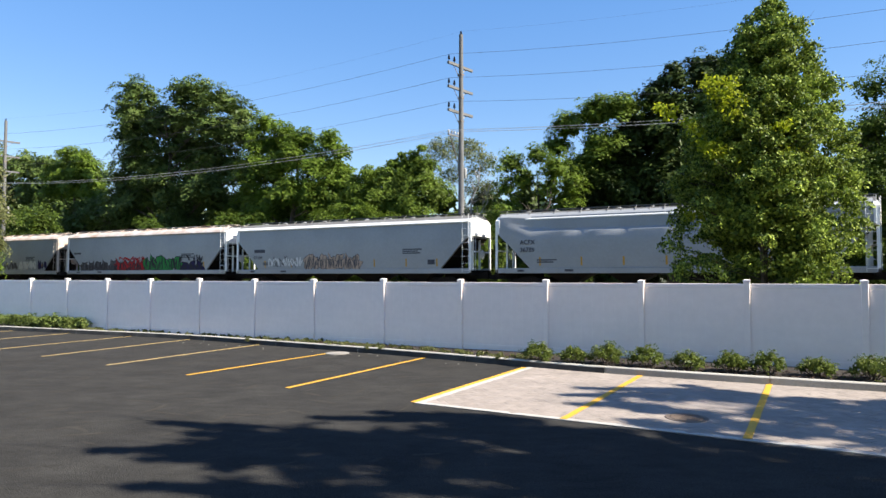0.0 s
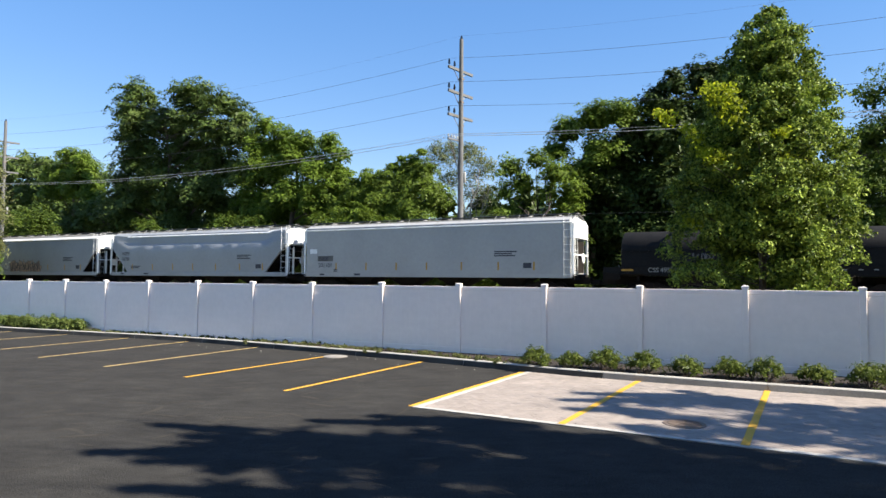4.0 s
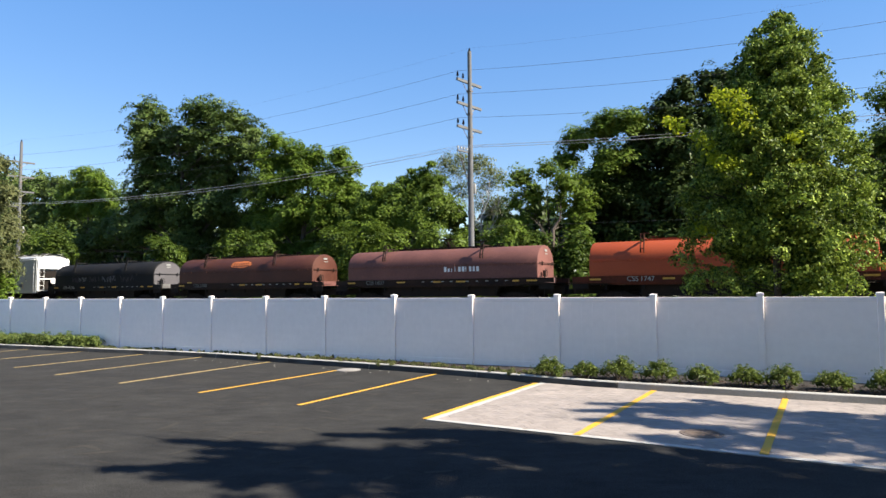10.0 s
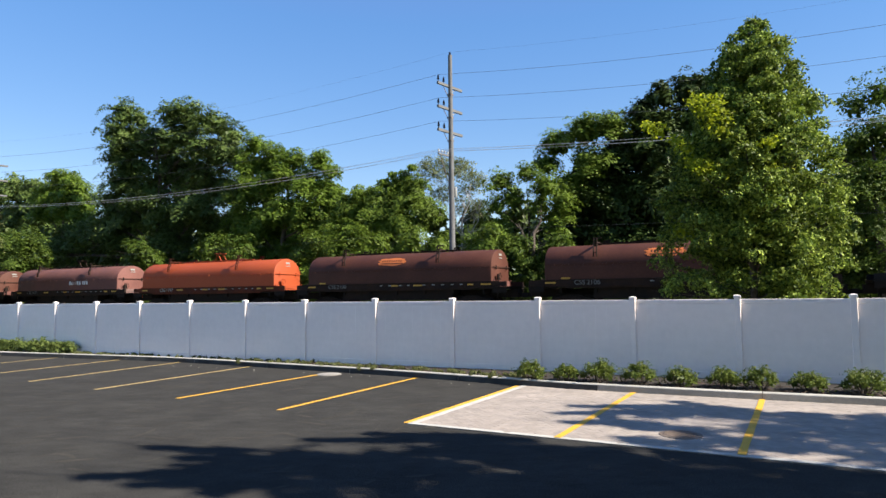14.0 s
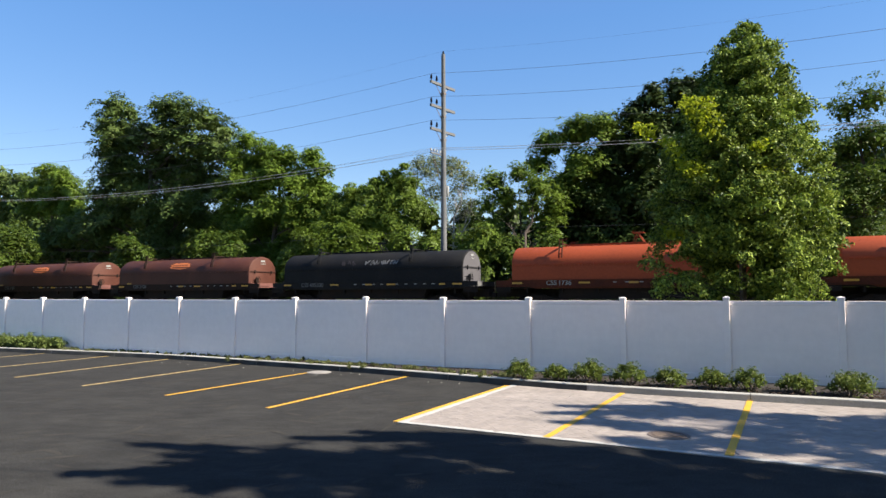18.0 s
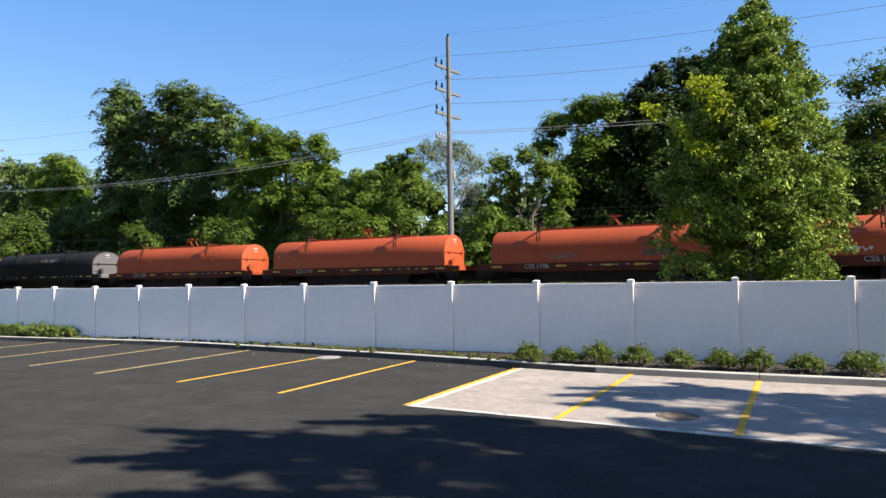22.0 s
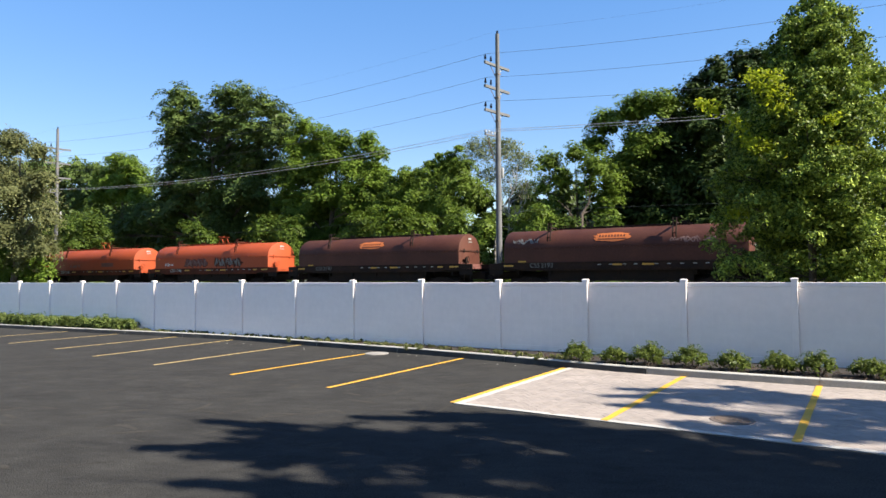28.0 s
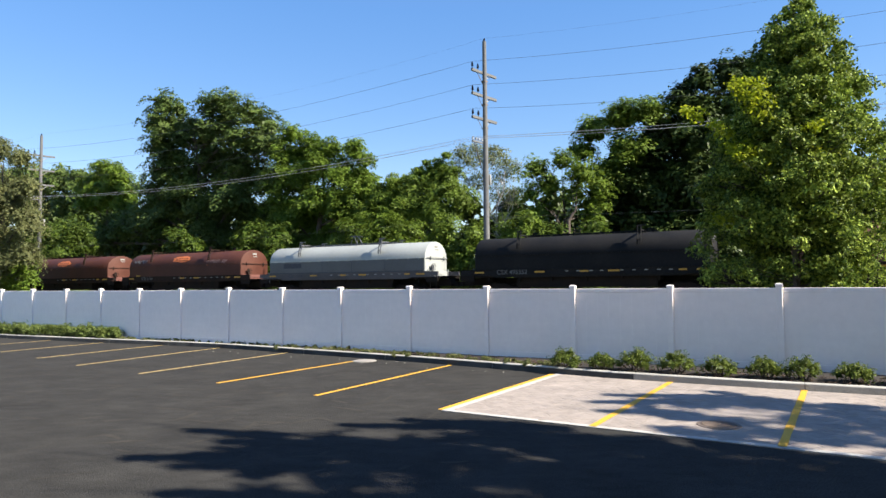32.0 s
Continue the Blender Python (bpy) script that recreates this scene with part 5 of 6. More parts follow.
LINDEN = [(16.7, 46.8, 16.3, 1.3), (15.6, 47.4, 15.1, 1.5), (14.9, 48.7, 12.8, 2.5), (17.3, 47.5, 13.4, 2.7), (19.3, 47.4, 17.0, 2.0), (19.8, 47.2, 14.0, 2.8), (13.3, 48.6, 8.8, 2.5), (16.6, 46.9, 9.4, 2.7), (11.1, 49.7, 8.9, 1.9), (19.9, 47.1, 9.8, 3.2), (13.8, 50.5, 11.6, 2.3), (15.6, 50.0, 9.4, 2.5), (12.5, 51.0, 8.4, 2.3), (17.6, 49.6, 11.6, 2.5), (12.4, 48.6, 9.0, 2.0), (10.6, 49.6, 7.4, 2.0), (12.8, 48.8, 6.2, 2.2), (9.6, 50.0, 5.2, 1.9), (14.6, 47.6, 4.6, 2.2)]
EDGE = [(23.7, 35.7, 12.2, 1.2), (24.8, 35.1, 12.8, 1.4), (23.7, 35.7, 10.0, 1.4), (25.0, 35.0, 10.4, 1.9), (23.7, 35.6, 7.6, 1.6), (25.2, 34.9, 7.5, 2.0), (23.9, 35.5, 5.6, 1.6), (22.8, 36.1, 9.6, 1.1)]
DISTANT = [(-62.4, 110.5, 20.6, 3.7), (-69.4, 114.1, 20.8, 3.1), (-75.4, 117.3, 21.7, 3.4), (-81.7, 120.5, 21.8, 4.2), (-89.2, 124.4, 22.4, 4.4), (-64.3, 111.5, 16.4, 4.3), (-72.9, 116.0, 16.5, 4.5), (-82.3, 120.8, 16.6, 5.3), (-57.7, 108.0, 17.9, 2.7), (-92.5, 126.1, 17.2, 4.9)]
HICKORY = [(-47.0, 82.5, 16.9, 1.9), (-45.0, 81.5, 15.6, 2.1), (-49.0, 83.5, 15.3, 2.1), (-47.0, 82.3, 13.4, 2.6), (-44.2, 81.0, 13.0, 2.2), (-50.2, 84.2, 13.0, 2.3), (-42.9, 80.4, 11.6, 1.8)]
BUSH_ROW = [(-44.8, 71.3, 7.8, 1.8), (-48.5, 73.3, 7.6, 1.8), (-19.3, 58.1, 6.5, 1.2), (-16.9, 56.8, 6.5, 1.2), (-28.4, 62.8, 7.0, 1.0), (-26.8, 61.9, 6.4, 0.8), (6.2, 45.2, 5.2, 1.1), (8.4, 44.1, 5.3, 1.2)]
BUSH_MID = [(-10.3, 52.8, 6.4, 1.3), (-7.3, 51.3, 6.4, 1.4), (-4.5, 49.8, 6.0, 1.2), (-1.8, 48.5, 5.8, 1.0), (0.2, 47.4, 5.6, 1.0), (2.6, 46.1, 5.6, 0.9), (3.8, 45.5, 5.8, 1.0)]
WILLOW = [(-41.7, 55.7, 14.1, 2.0), (-40.5, 55.1, 9.7, 2.7), (-41.8, 55.7, 6.3, 3.0), (-39.2, 54.4, 3.9, 1.8), (-44.0, 56.9, 11.4, 3.3), (-45.4, 57.6, 5.5, 3.4), (-37.8, 54.0, 10.6, 1.4), (-37.3, 53.7, 7.6, 1.6), (-38.4, 54.2, 13.0, 1.3), (-37.1, 53.6, 4.9, 1.4)]
FOOT = [(-41.7, 56.2, 5.1, 1.5), (-39.2, 54.9, 4.1, 1.1), (-42.5, 56.6, 3.6, 1.6), (-37.8, 54.2, 3.5, 0.8), (-44.8, 57.8, 5.7, 1.7)]
SHOOTS = [(7.2, 21.6, 7.6, 0.2), (7.6, 21.4, 7.4, 0.2), (8.0, 21.2, 7.0, 0.2), (8.7, 20.9, 8.2, 0.3), (9.1, 20.7, 7.8, 0.3), (9.3, 20.6, 7.3, 0.3), (8.6, 20.9, 6.2, 0.3), (8.9, 20.8, 5.8, 0.3), (10.5, 20.0, 6.6, 0.2), (9.1, 20.7, 8.2, 0.2), (8.3, 21.1, 6.7, 0.2), (8.1, 21.2, 4.0, 0.2), (10.7, 19.9, 5.8, 0.2)]


def front_tree():
    """The young broad-leaved tree behind the fence: a pointed cone of airy, twiggy boughs round a dark heart, thinner and see-through at its foot."""
    r = random.Random(4)
    x, y = 10.98, 22.28
    upper, low, heart = [], [], []
    for z, rad, n in ((11.4, 0.30, 4), (11.1, 0.62, 7), (10.75, 0.95, 9), (10.35, 1.2, 11), (9.9, 1.38, 14), (9.3, 1.6, 15), (8.7, 1.82, 16), (8.0, 2.06, 17), (7.3, 2.3, 18), (6.6, 2.52, 19), (5.9, 2.74, 20), (5.2, 2.9, 19), (4.6, 2.95, 18), (4.0, 3.0, 17), (3.4, 3.02, 16), (2.8, 3.0, 15), (2.2, 2.9, 14), (1.6, 2.6, 10)):
        lr, n = min(0.36, max(0.24, rad * 0.19)), int(n * 1.6)
        turn, cx = r.uniform(0, 6.3), x + 0.02 + 0.055 * (z - 6.0)
        for k in range(n):
            a = turn + math.tau * (k + r.uniform(0, 0.45)) / n
            d = (rad - lr * 0.8) * r.choice((1.0, 1.04, 0.92, 0.72, 1.1))
            if z < 4.2 and math.cos(a) < 0.0 and r.random() < 0.45:   # thin on the side away from the sun
                continue
            (upper if z > 4.2 else low).append((cx - x + d * math.cos(a), d * math.sin(a), z - 0.2 + r.uniform(-0.42, 0.42) * min(1.0, rad * 0.8), lr * r.uniform(0.75, 1.2)))
        if rad > 0.7:
            for k in range(5):
                a = turn + k * math.tau / 5
                if z < 3.6 and math.cos(a) < -0.3:
                    continue
                heart.append((cx - x + rad * 0.42 * math.cos(a), rad * 0.42 * math.sin(a), z - 0.5, rad * (0.36 if z > 3.6 else 0.31)))
    t = thing("tree", pose(x, y, 0.2), "young leafy broadleaf tree with bright green leaves behind the fence", "tree")
    part("trunk", trunk_mesh((0, 0, 0), upper[::3], 0.11, fork=0.1, twigs=2), "bark", t, smooth=True)
    part("lower_crown_wood", trunk_mesh((0, 0, 0), low[::3], 0.05, fork=0.15, twigs=5), "bark", t, smooth=True)
    for name, lobes, kw in (("crown", upper, dict(sprays=24, density=0.75, core=0.06, heavy=1.2)), ("lower_crown", low, dict(sprays=22, density=0.7, core=0.05, heavy=1.2)), ("inner_crown", heart, dict(sprays=14, density=0.4, core=0.8, heavy=1.9))):
        p, u, w = boughs(lobes, 0.066, gap=0.1, long=1.6, loose=0.5, tilt=1.0, wide=0.52, ragged=1.5, wild=0.85, rise=0.4, slim=0.6, **kw)
        part(name, leaf_mesh(name, p, u, w * rng.uniform(0.6, 1.35, len(p)), "leaf_front", 1.6), "leaf_front", t)
    p, u, w = boughs([(a - x, b - y, c - 0.2, d * 1.5) for a, b, c, d in SHOOTS], 0.066, 0.36, gap=0.1, sprays=14, core=0.05, long=2.1, loose=0.4, tilt=0.9, wide=0.85, ragged=1.5, wild=0.7, rise=0.4, slim=0.4)
    part("young_growth", leaf_mesh("young_growth", p, u, w * rng.uniform(0.6, 1.35, len(p)), "leaf_shoot", 2.1), "leaf_shoot", t, "bright yellow-green young shoots")


def shade_trees():
    """Tall trees beside the lot, out of sight; their boughs are laid out to shade the asphalt and the pavers. Each
    outline is the ground that a crown shades; the last crown is added to block sky light.
    """
    r = random.Random(9)
    lean = Vector((to_sun.x / to_sun.z, to_sun.y / to_sun.z))
    outlines = (
        (((-3.8, 8.0), (-3.3, 8.5), (-3.6, 9.3), (-2.9, 9.2), (-2.7, 9.4), (-2.0, 9.0), (-1.7, 9.7), (-0.7, 9.5), (0.1, 9.9), (0.8, 10.0), (5.1, 7.6), (9.0, 5.4), (7.0, 3.8), (-2.0, 4.6), (-2.8, 6.5), (-2.3, 6.9), (-2.9, 7.5)), 0.46, 0.45, 9.0, 12.5),
        (((2.6, 11.5), (2.9, 11.9), (3.6, 12.3), (4.7, 12.2), (5.4, 11.6), (6.2, 11.3), (7.4, 10.9), (9.8, 9.6), (10.5, 4.4), (4.8, 7.2), (2.9, 8.3), (2.5, 9.5), (2.9, 10.1), (2.5, 10.8)), 0.40, 0.42, 8.0, 11.0),
        # extra crown over ground out of view, added to block the sky
        (((-3.8, 6.4), (-3.4, 6.4), (-2.6, 4.2), (10.0, 3.6), (12.0, -3.0), (-4.0, -3.0)), 1.5, 0.0, 7.0, 10.0))
    fingers = ((-4.0, 9.4, -2.7, 9.1), (-4.1, 7.95, -2.6, 8.0), (-1.8, 9.75, 0.0, 9.6), (-3.3, 8.75, -2.2, 8.7), (-3.1, 6.6, -1.4, 6.4), (-0.9, 10.1, 0.9, 9.7), (2.2, 11.5, 3.6, 11.5), (2.2, 10.7, 3.2, 10.6), (2.6, 12.2, 4.0, 12.0), (4.6, 12.5, 5.3, 11.5), (-3.4, 7.6, -1.8, 7.5))
    for outline, step, thin, low, high in outlines:
        def covers_it(px, py):
            hit = False
            for (ax, ay), (bx, by) in zip(outline, outline[1:] + outline[:1]):
                if (ay > py) != (by > py) and px < ax + (bx - ax) * (py - ay) / (by - ay):
                    hit = not hit
            return hit
        lobes = []
        xs, ys = [p[0] for p in outline], [p[1] for p in outline]
        for gx in np.arange(min(xs), max(xs), step):
            for gy in np.arange(min(ys), max(ys), step):
                px, py = gx + r.uniform(-0.5, 0.5) * step, gy + r.uniform(-0.5, 0.5) * step
                if r.random() < thin * (0.15 if low > 8.5 and px > 0.2 else 1.0):   # denser on the right, to make the shade there solid
                    continue
                for q in (step * 0.86, step * 0.66, step * 0.45, step * 0.28):
                    if all(covers_it(px + dx * q * 1.4, py + dy * q) for dx, dy in ((0, 0), (1, 0), (-1, 0), (0, 1), (0, -1))):
                        z = r.uniform(low, high)
                        lobes.append((px + lean.x * z, py + lean.y * z, z, q))
                        break
        for ax, ay, ex, ey in fingers if step < 1 else ():   # thin boughs set to cast narrow fingers of shade
            if covers_it(ex, ey):
                z = r.uniform(low, high)
                for k in range(7):
                    px, py = ax + (ex - ax) * k / 6 + r.uniform(-0.06, 0.06), ay + (ey - ay) * k / 6 + r.uniform(-0.04, 0.04)
                    lobes.append((px + lean.x * z, py + lean.y * z, z, 0.1 + 0.02 * k))
        bx, by = np.mean([l[0] for l in lobes]), np.mean([l[1] for l in lobes])
        tree("tree", "unseen tall leafy tree added to shade the parking lot", (bx + 1.5, by - 0.5, 0.0), lobes, 0.12 if step < 1 else 0.3, 0.6, 0.2, "leaf_mid", group="trees beside the lot", gap=0.2 if low != 8.0 else 0.34, core=0.3 if low != 8.0 else 0.1, twigs=1, long=1.8, sprays=26, ragged=0.35 if low != 8.0 else 1.5)


def sky_blockers():
    """More trees round the lot, beside and behind the camera: unseen, added to block sky light from the asphalt."""
    r = random.Random(21)
    for bx, by, top, rad in ((22.5, 4.0, 12, 4.2), (16.5, -5.0, 13, 4.6), (1.5, -5.0, 14, 5.0), (-6.5, -5.5, 14, 5.5)):
        lobes = []
        for k in range(18):
            e = (k + 0.5) / 18
            d = rad * math.sin(math.pi * (0.2 + 0.75 * e)) * r.uniform(0.35, 1.0)
            lobes.append((bx + d * math.cos(k * 2.4), by + d * math.sin(k * 2.4), 2.2 + (top - 3) * e, r.uniform(1.4, 1.9)))
        tree("tree", "unseen leafy tree added to block sky light", (bx, by, 0.0), lobes, 0.36, 0.5, 0.22, "leaf_mid", group="trees beside the lot", core=0.2)


sky_blockers()
tree("tree", "tall dark green oak with an uneven crown beyond the track", (-29.5, 71.5, 0.5), OAK, 0.16, 0.74, 0.45, "leaf_oak", gap=0.0, core=0.24, ragged=1.1, skirt="thin", long=2.2, recess=(-0.6, 2.4), wild=0.28)
tree("tree", "broad green maple beyond the track", (-14.5, 62.8, 0.5), MAPLE, 0.13, 0.75, 0.35, "leaf_mid", gap=0.0, core=0.3, skirt=True, long=2.2, recess=(-0.8, 2.4), wild=0.28)
tree("tree", "low spreading bright green tree beyond the track", (-3.9, 55.2, 0.5), SUMAC, 0.10, 0.8, 0.2, "leaf_fresh", gap=0.1, core=0.5, long=2.4, tilt=1.3, wide=0.6, ragged=1.6)
tree("tree", "thin half-bare tree with pale twigs beyond the track", (1.5, 59.4, 0.5), BARE, 0.10, 0.32, 0.2, "leaf_pale", "pale_bark", gap=0.25, core=0.1, twigs=14, heavy=1.0)
tree("tree", "green tree with a pale bare trunk beyond the track", (7.7, 52.0, 0.5), SNAG, 0.105, 0.62, 0.2, "leaf_fresh", gap=0.28, ragged=1.3, twigs=7, long=2.2, wild=0.28)
# lit part of the large tree below: sunlight painted as lighter leaves
tree("tree", "lit side of the large tree beyond the track, painted in lighter leaves", (11.5, 49.3, 0.5), LINDEN_LIT, 0.125, 0.75, 0.3, "leaf_fresh", gap=0.0, core=0.6, long=2.2, wild=0.28)
# this crown's shade is put into its dark leaf colour
tree("tree", "large tree with a dense crown beyond the track, leaves darkened for shade", (16.8, 47.2, 0.5), LINDEN, 0.16, 0.8, 0.4, "leaf_shaded", gap=0.0, core=0.8, skirt=True, long=2.2, recess=(-0.5, 1.5), wild=0.28)
tree("tree", "green tree at the edge of the woods", (24.5, 35.3, 0.4), EDGE, 0.10, 0.6, 0.28, "leaf_bush", gap=0.45, core=0.12, ragged=1.6, wide=0.4, twigs=5, skirt=True, recess=(0.0, 2.0))
tree("tree", "round-topped bright green tree beyond the track", (-47.0, 83.0, 0.5), HICKORY, 0.16, 0.75, 0.3, "leaf_mid", gap=0.0, core=0.4, long=2.2, tilt=0.9, wild=0.28)
tree("tree", "distant green trees beyond the bend", (-75.0, 117.0, 0.5), DISTANT, 0.28, 0.75, 0.5, "leaf_oak", gap=0.0, core=0.6, skirt=True, long=2.2)
tree("tree", "olive green drooping tree beside the track", (-41.0, 55.3, 0.3), WILLOW, 0.11, 0.6, 0.3, "leaf_olive", gap=0.1, droop=0.5, tilt=1.0)
front_tree()
shade_trees()


def bush(lobes, leaves, leaf, label, density=0.6):
    cx, cy = np.mean([l[0] for l in lobes]), np.mean([l[1] for l in lobes])
    b = thing("bush", pose(cx, cy, 0.4), label, "bush", "bushes along the track")
    local = []
    for x, y, z, r in lobes:
        h = z
        while h > 0.8:
            local.append((x - cx + rng.normal() * 0.3, y - cy + rng.normal() * 0.3, h - 0.4, r * rng.uniform(0.9, 1.2)))
            h -= r * 1.1
    bm = bmesh.new()
    for x, y, z, r in lobes:
        tube(bm, [(x - cx, y - cy, -0.1), (x - cx + 0.2, y - cy, z * 0.5), (x - cx, y - cy + 0.1, z)], [0.08, 0.06, 0.02], 6)
    part("woody_base", bm, "bark", b)
    p, u, w = boughs(local, leaf, density, gap=0.2, long=2.4, tilt=1.0, ragged=1.6, wide=0.55, wild=0.3)
    part("leaves", leaf_mesh("leaves", p, u, w * rng.uniform(0.6, 1.35, len(p)), leaves, 2.4), leaves, b)


for i in range(0, len(BUSH_ROW), 2):
    bush(BUSH_ROW[i:i + 2], "leaf_bush", 0.12, "dense green bush beyond the track")
for i in range(0, len(BUSH_MID), 2):
    bush(BUSH_MID[i:i + 2], "leaf_fresh", 0.10, "dense green bush beyond the track")
bush(FOOT, "leaf_mid", 0.10, "bright green bush at the foot of the drooping tree")


def dead_tree(base, height, label, seed, thick=1.0, bark="pale_bark"):
    """A bleached bare trunk that forks, with a few broken limbs."""
    r = random.Random(seed)
    t = thing("dead_tree", pose(*base), label, "tree", "dead trees beyond the track")
    bm = bmesh.new()
    fork = Vector((0.12, 0, height * 0.74))
    tube(bm, [(0, 0, -0.2), (0.06, 0, height * 0.3), fork], [0.24 * thick, 0.19 * thick, 0.15 * thick], 8)
    part("trunk", bm, bark, t, smooth=True)
    for sx, k, low in ((1, 0.26, 0.0), (-1, 0.2, 0.14), (1, 0.16, 0.26)):
        bm = bmesh.new()
        fork = Vector((0.12 - low * 0.2, 0, height * (0.74 - low)))
        tip = fork + Vector((sx * r.uniform(0.5, 1.0), r.uniform(-0.4, 0.4), height * k))
        mid = fork.lerp(tip, 0.45) + Vector((sx * 0.25, 0, -0.1))
        tube(bm, [fork, mid, tip], [0.12 * thick, 0.08 * thick, 0.025], 7)
        for _ in range(5):
            a = fork.lerp(tip, r.uniform(0.2, 0.9))
            e = a + Vector((sx * r.uniform(-0.3, 1.1), r.uniform(-0.6, 0.6), r.uniform(0.3, 1.1)))
            tube(bm, [a, a.lerp(e, 0.5) + Vector((0, 0, 0.1)), e], [0.035, 0.022, 0.008], 5)
        part("limb", bm, bark, t, smooth=True)
    for _ in range(4):
        z = height * r.uniform(0.55, 0.75)
        e = Vector((r.choice((-1, 1)) * r.uniform(0.5, 1.2), r.uniform(-0.3, 0.3), z + r.uniform(0.2, 0.7)))
        part("broken_limb", tube(bmesh.new(), [(0.05, 0, z), e * 0.5 + Vector((0.02, 0, z * 0.5)), e], [0.05, 0.035, 0.012], 5), bark, t, smooth=True)


dead_tree((6.79, 45.26, 0.5), 7.8, "dead broken tree trunk with grey-brown bark beyond the track", 3, 1.0, "bark")
dead_tree((2.1, 50.9, 0.5), 10.2, "thin dead tree with bleached bare limbs beyond the track", 7, 0.5)
dead_tree((2.75, 50.6, 0.5), 8.6, "thin dead tree with bleached bare limbs beyond the track", 11, 0.4)


def far_woods():
    """The depth of the woods beyond the track, as one mass of leaves."""
    r = random.Random(12)
    lobes = []
    for k in range(76):
        u = -112 + 158 * k / 75
        top = 10.2 - (u + 33) * 0.035 + r.uniform(-1.2, 1.0)
        if u > -8:
            top += 2.5
        z = 1.2
        while z < top:
            p = T_ALONG * (u + r.uniform(-1, 1)) + T_AWAY * (60 + r.uniform(-1.5, 3))
            lobes.append((p.x, p.y, z, r.uniform(1.7, 2.4)))
            z += 2.1
    # leaf colour darkened as if under a closed canopy
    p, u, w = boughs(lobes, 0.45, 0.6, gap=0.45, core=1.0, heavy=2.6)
    tagged(part("woods", leaf_mesh("woods", p, u, w * rng.uniform(0.6, 1.35, len(p)), "leaf_shaded"), "leaf_shaded"), "woods behind the trees beyond the track, leaves darkened for shade", "woods", kind="stuff")


far_woods()


def shrub(x, y, w, h):
    s = thing("shrub", pose(x, y, 0.13), "small round green shrub planted along the fence", "shrub", "shrubs along the fence")
    lobes = []
    for k in range(12):
        a, e = k * 2.4, math.sqrt((k + 0.5) / 12)
        lobes.append((math.cos(a) * e * w * 0.42, math.sin(a) * e * w * 0.34, h * (0.62 - 0.42 * e * e) * rng.uniform(0.8, 1.2), w * rng.uniform(0.15, 0.22)))
    bm = bmesh.new()
    for lx, ly, lz, _ in lobes:
        tube(bm, [(lx * 0.2, ly * 0.2, -0.03), (lx * 0.7, ly * 0.7, lz * 0.6), (lx, ly, lz)], [0.012, 0.008, 0.003], 5)
    part("woody_base", bm, "bark", s)
    p, u, q = boughs(lobes, 0.022, 0.5, gap=0.1, sprays=16, core=0.12, long=2.8, tilt=1.4, wide=0.5, loose=0.6, ragged=1.6, wild=0.7)
    p[:, 2] = np.maximum(p[:, 2], 0.01)
    part("leaves", leaf_mesh("leaves", p, u, q * rng.uniform(0.6, 1.4, len(p)), "leaf_shrub", 2.8), "leaf_shrub", s)


for sx, sy, w, h in ((2.3, 15.35, 0.62, 0.45), (3.05, 15.0, 0.55, 0.40), (3.7, 14.75, 0.72, 0.52), (4.5, 14.35, 0.68, 0.5), (5.25, 13.95, 0.6, 0.4), (6.0, 13.6, 0.62, 0.46), (6.6, 13.35, 0.62, 0.52), (7.4, 13.0, 0.62, 0.42), (8.2, 12.6, 0.7, 0.52), (9.3, 12.1, 0.6, 0.45), (10.3, 11.6, 0.6, 0.45)):
    shrub(sx - AWAY.x * 0.22, sy - AWAY.y * 0.22, w * 1.2, h * 1.1)


def weeds():
    """Rank weeds in the far bed and thin tufts along the kerb."""
    lobes = []
    line = [p for p in offset(KERB_LINE, 0.36) if -28 < p.x < -12.7]
    for a, b in zip(line, line[1:]):
        steps = max(1, int((b - a).length / 0.06))
        for k in range(steps):
            q = a.lerp(b, (k + rng.random()) / steps)
            lobes.append((q.x, q.y + rng.uniform(-0.12, 0.18), rng.uniform(0.2, 0.46), rng.uniform(0.14, 0.24)))
    p, u, w = boughs(lobes, 0.032, 0.45, gap=0.2, sprays=14, core=0.1, long=3.8, tilt=1.2, wide=0.6, loose=0.6, ragged=1.6, wild=0.7, rise=0.5, slim=0.4)
    p[:, 2] = np.maximum(p[:, 2], 0.1)
    tagged(part("weed_patch", leaf_mesh("weed_patch", p, u, w * rng.uniform(0.6, 1.4, len(p)), "leaf_weed", 3.8), "leaf_weed"), "rank green weeds and grass in the bed", "weeds", kind="stuff")
    lobes = []
    for a, b in zip(offset(KERB_LINE, 0.28), offset(KERB_LINE, 0.45)):
        if -14 < a.x < 2.2:
            for q in (a, b):
                for _ in range(5):
                    lobes.append((q.x + rng.normal() * 0.2, q.y + rng.normal() * 0.08, rng.uniform(0.12, 0.15), rng.uniform(0.02, 0.07)))
    p, u = foliage(lobes, 0.022, 0.08, gap=0.75)
    p[:, 2] = np.maximum(p[:, 2], 0.12)
    tagged(part("grass_tufts", leaf_mesh("grass_tufts", p, u * np.array((1, 1, 0.3)), 0.029 * rng.uniform(0.6, 1.5, len(p)), "leaf_olive", 3.5), "leaf_olive"), "thin tufts of grass along the kerb", "grass", kind="stuff")


weeds()


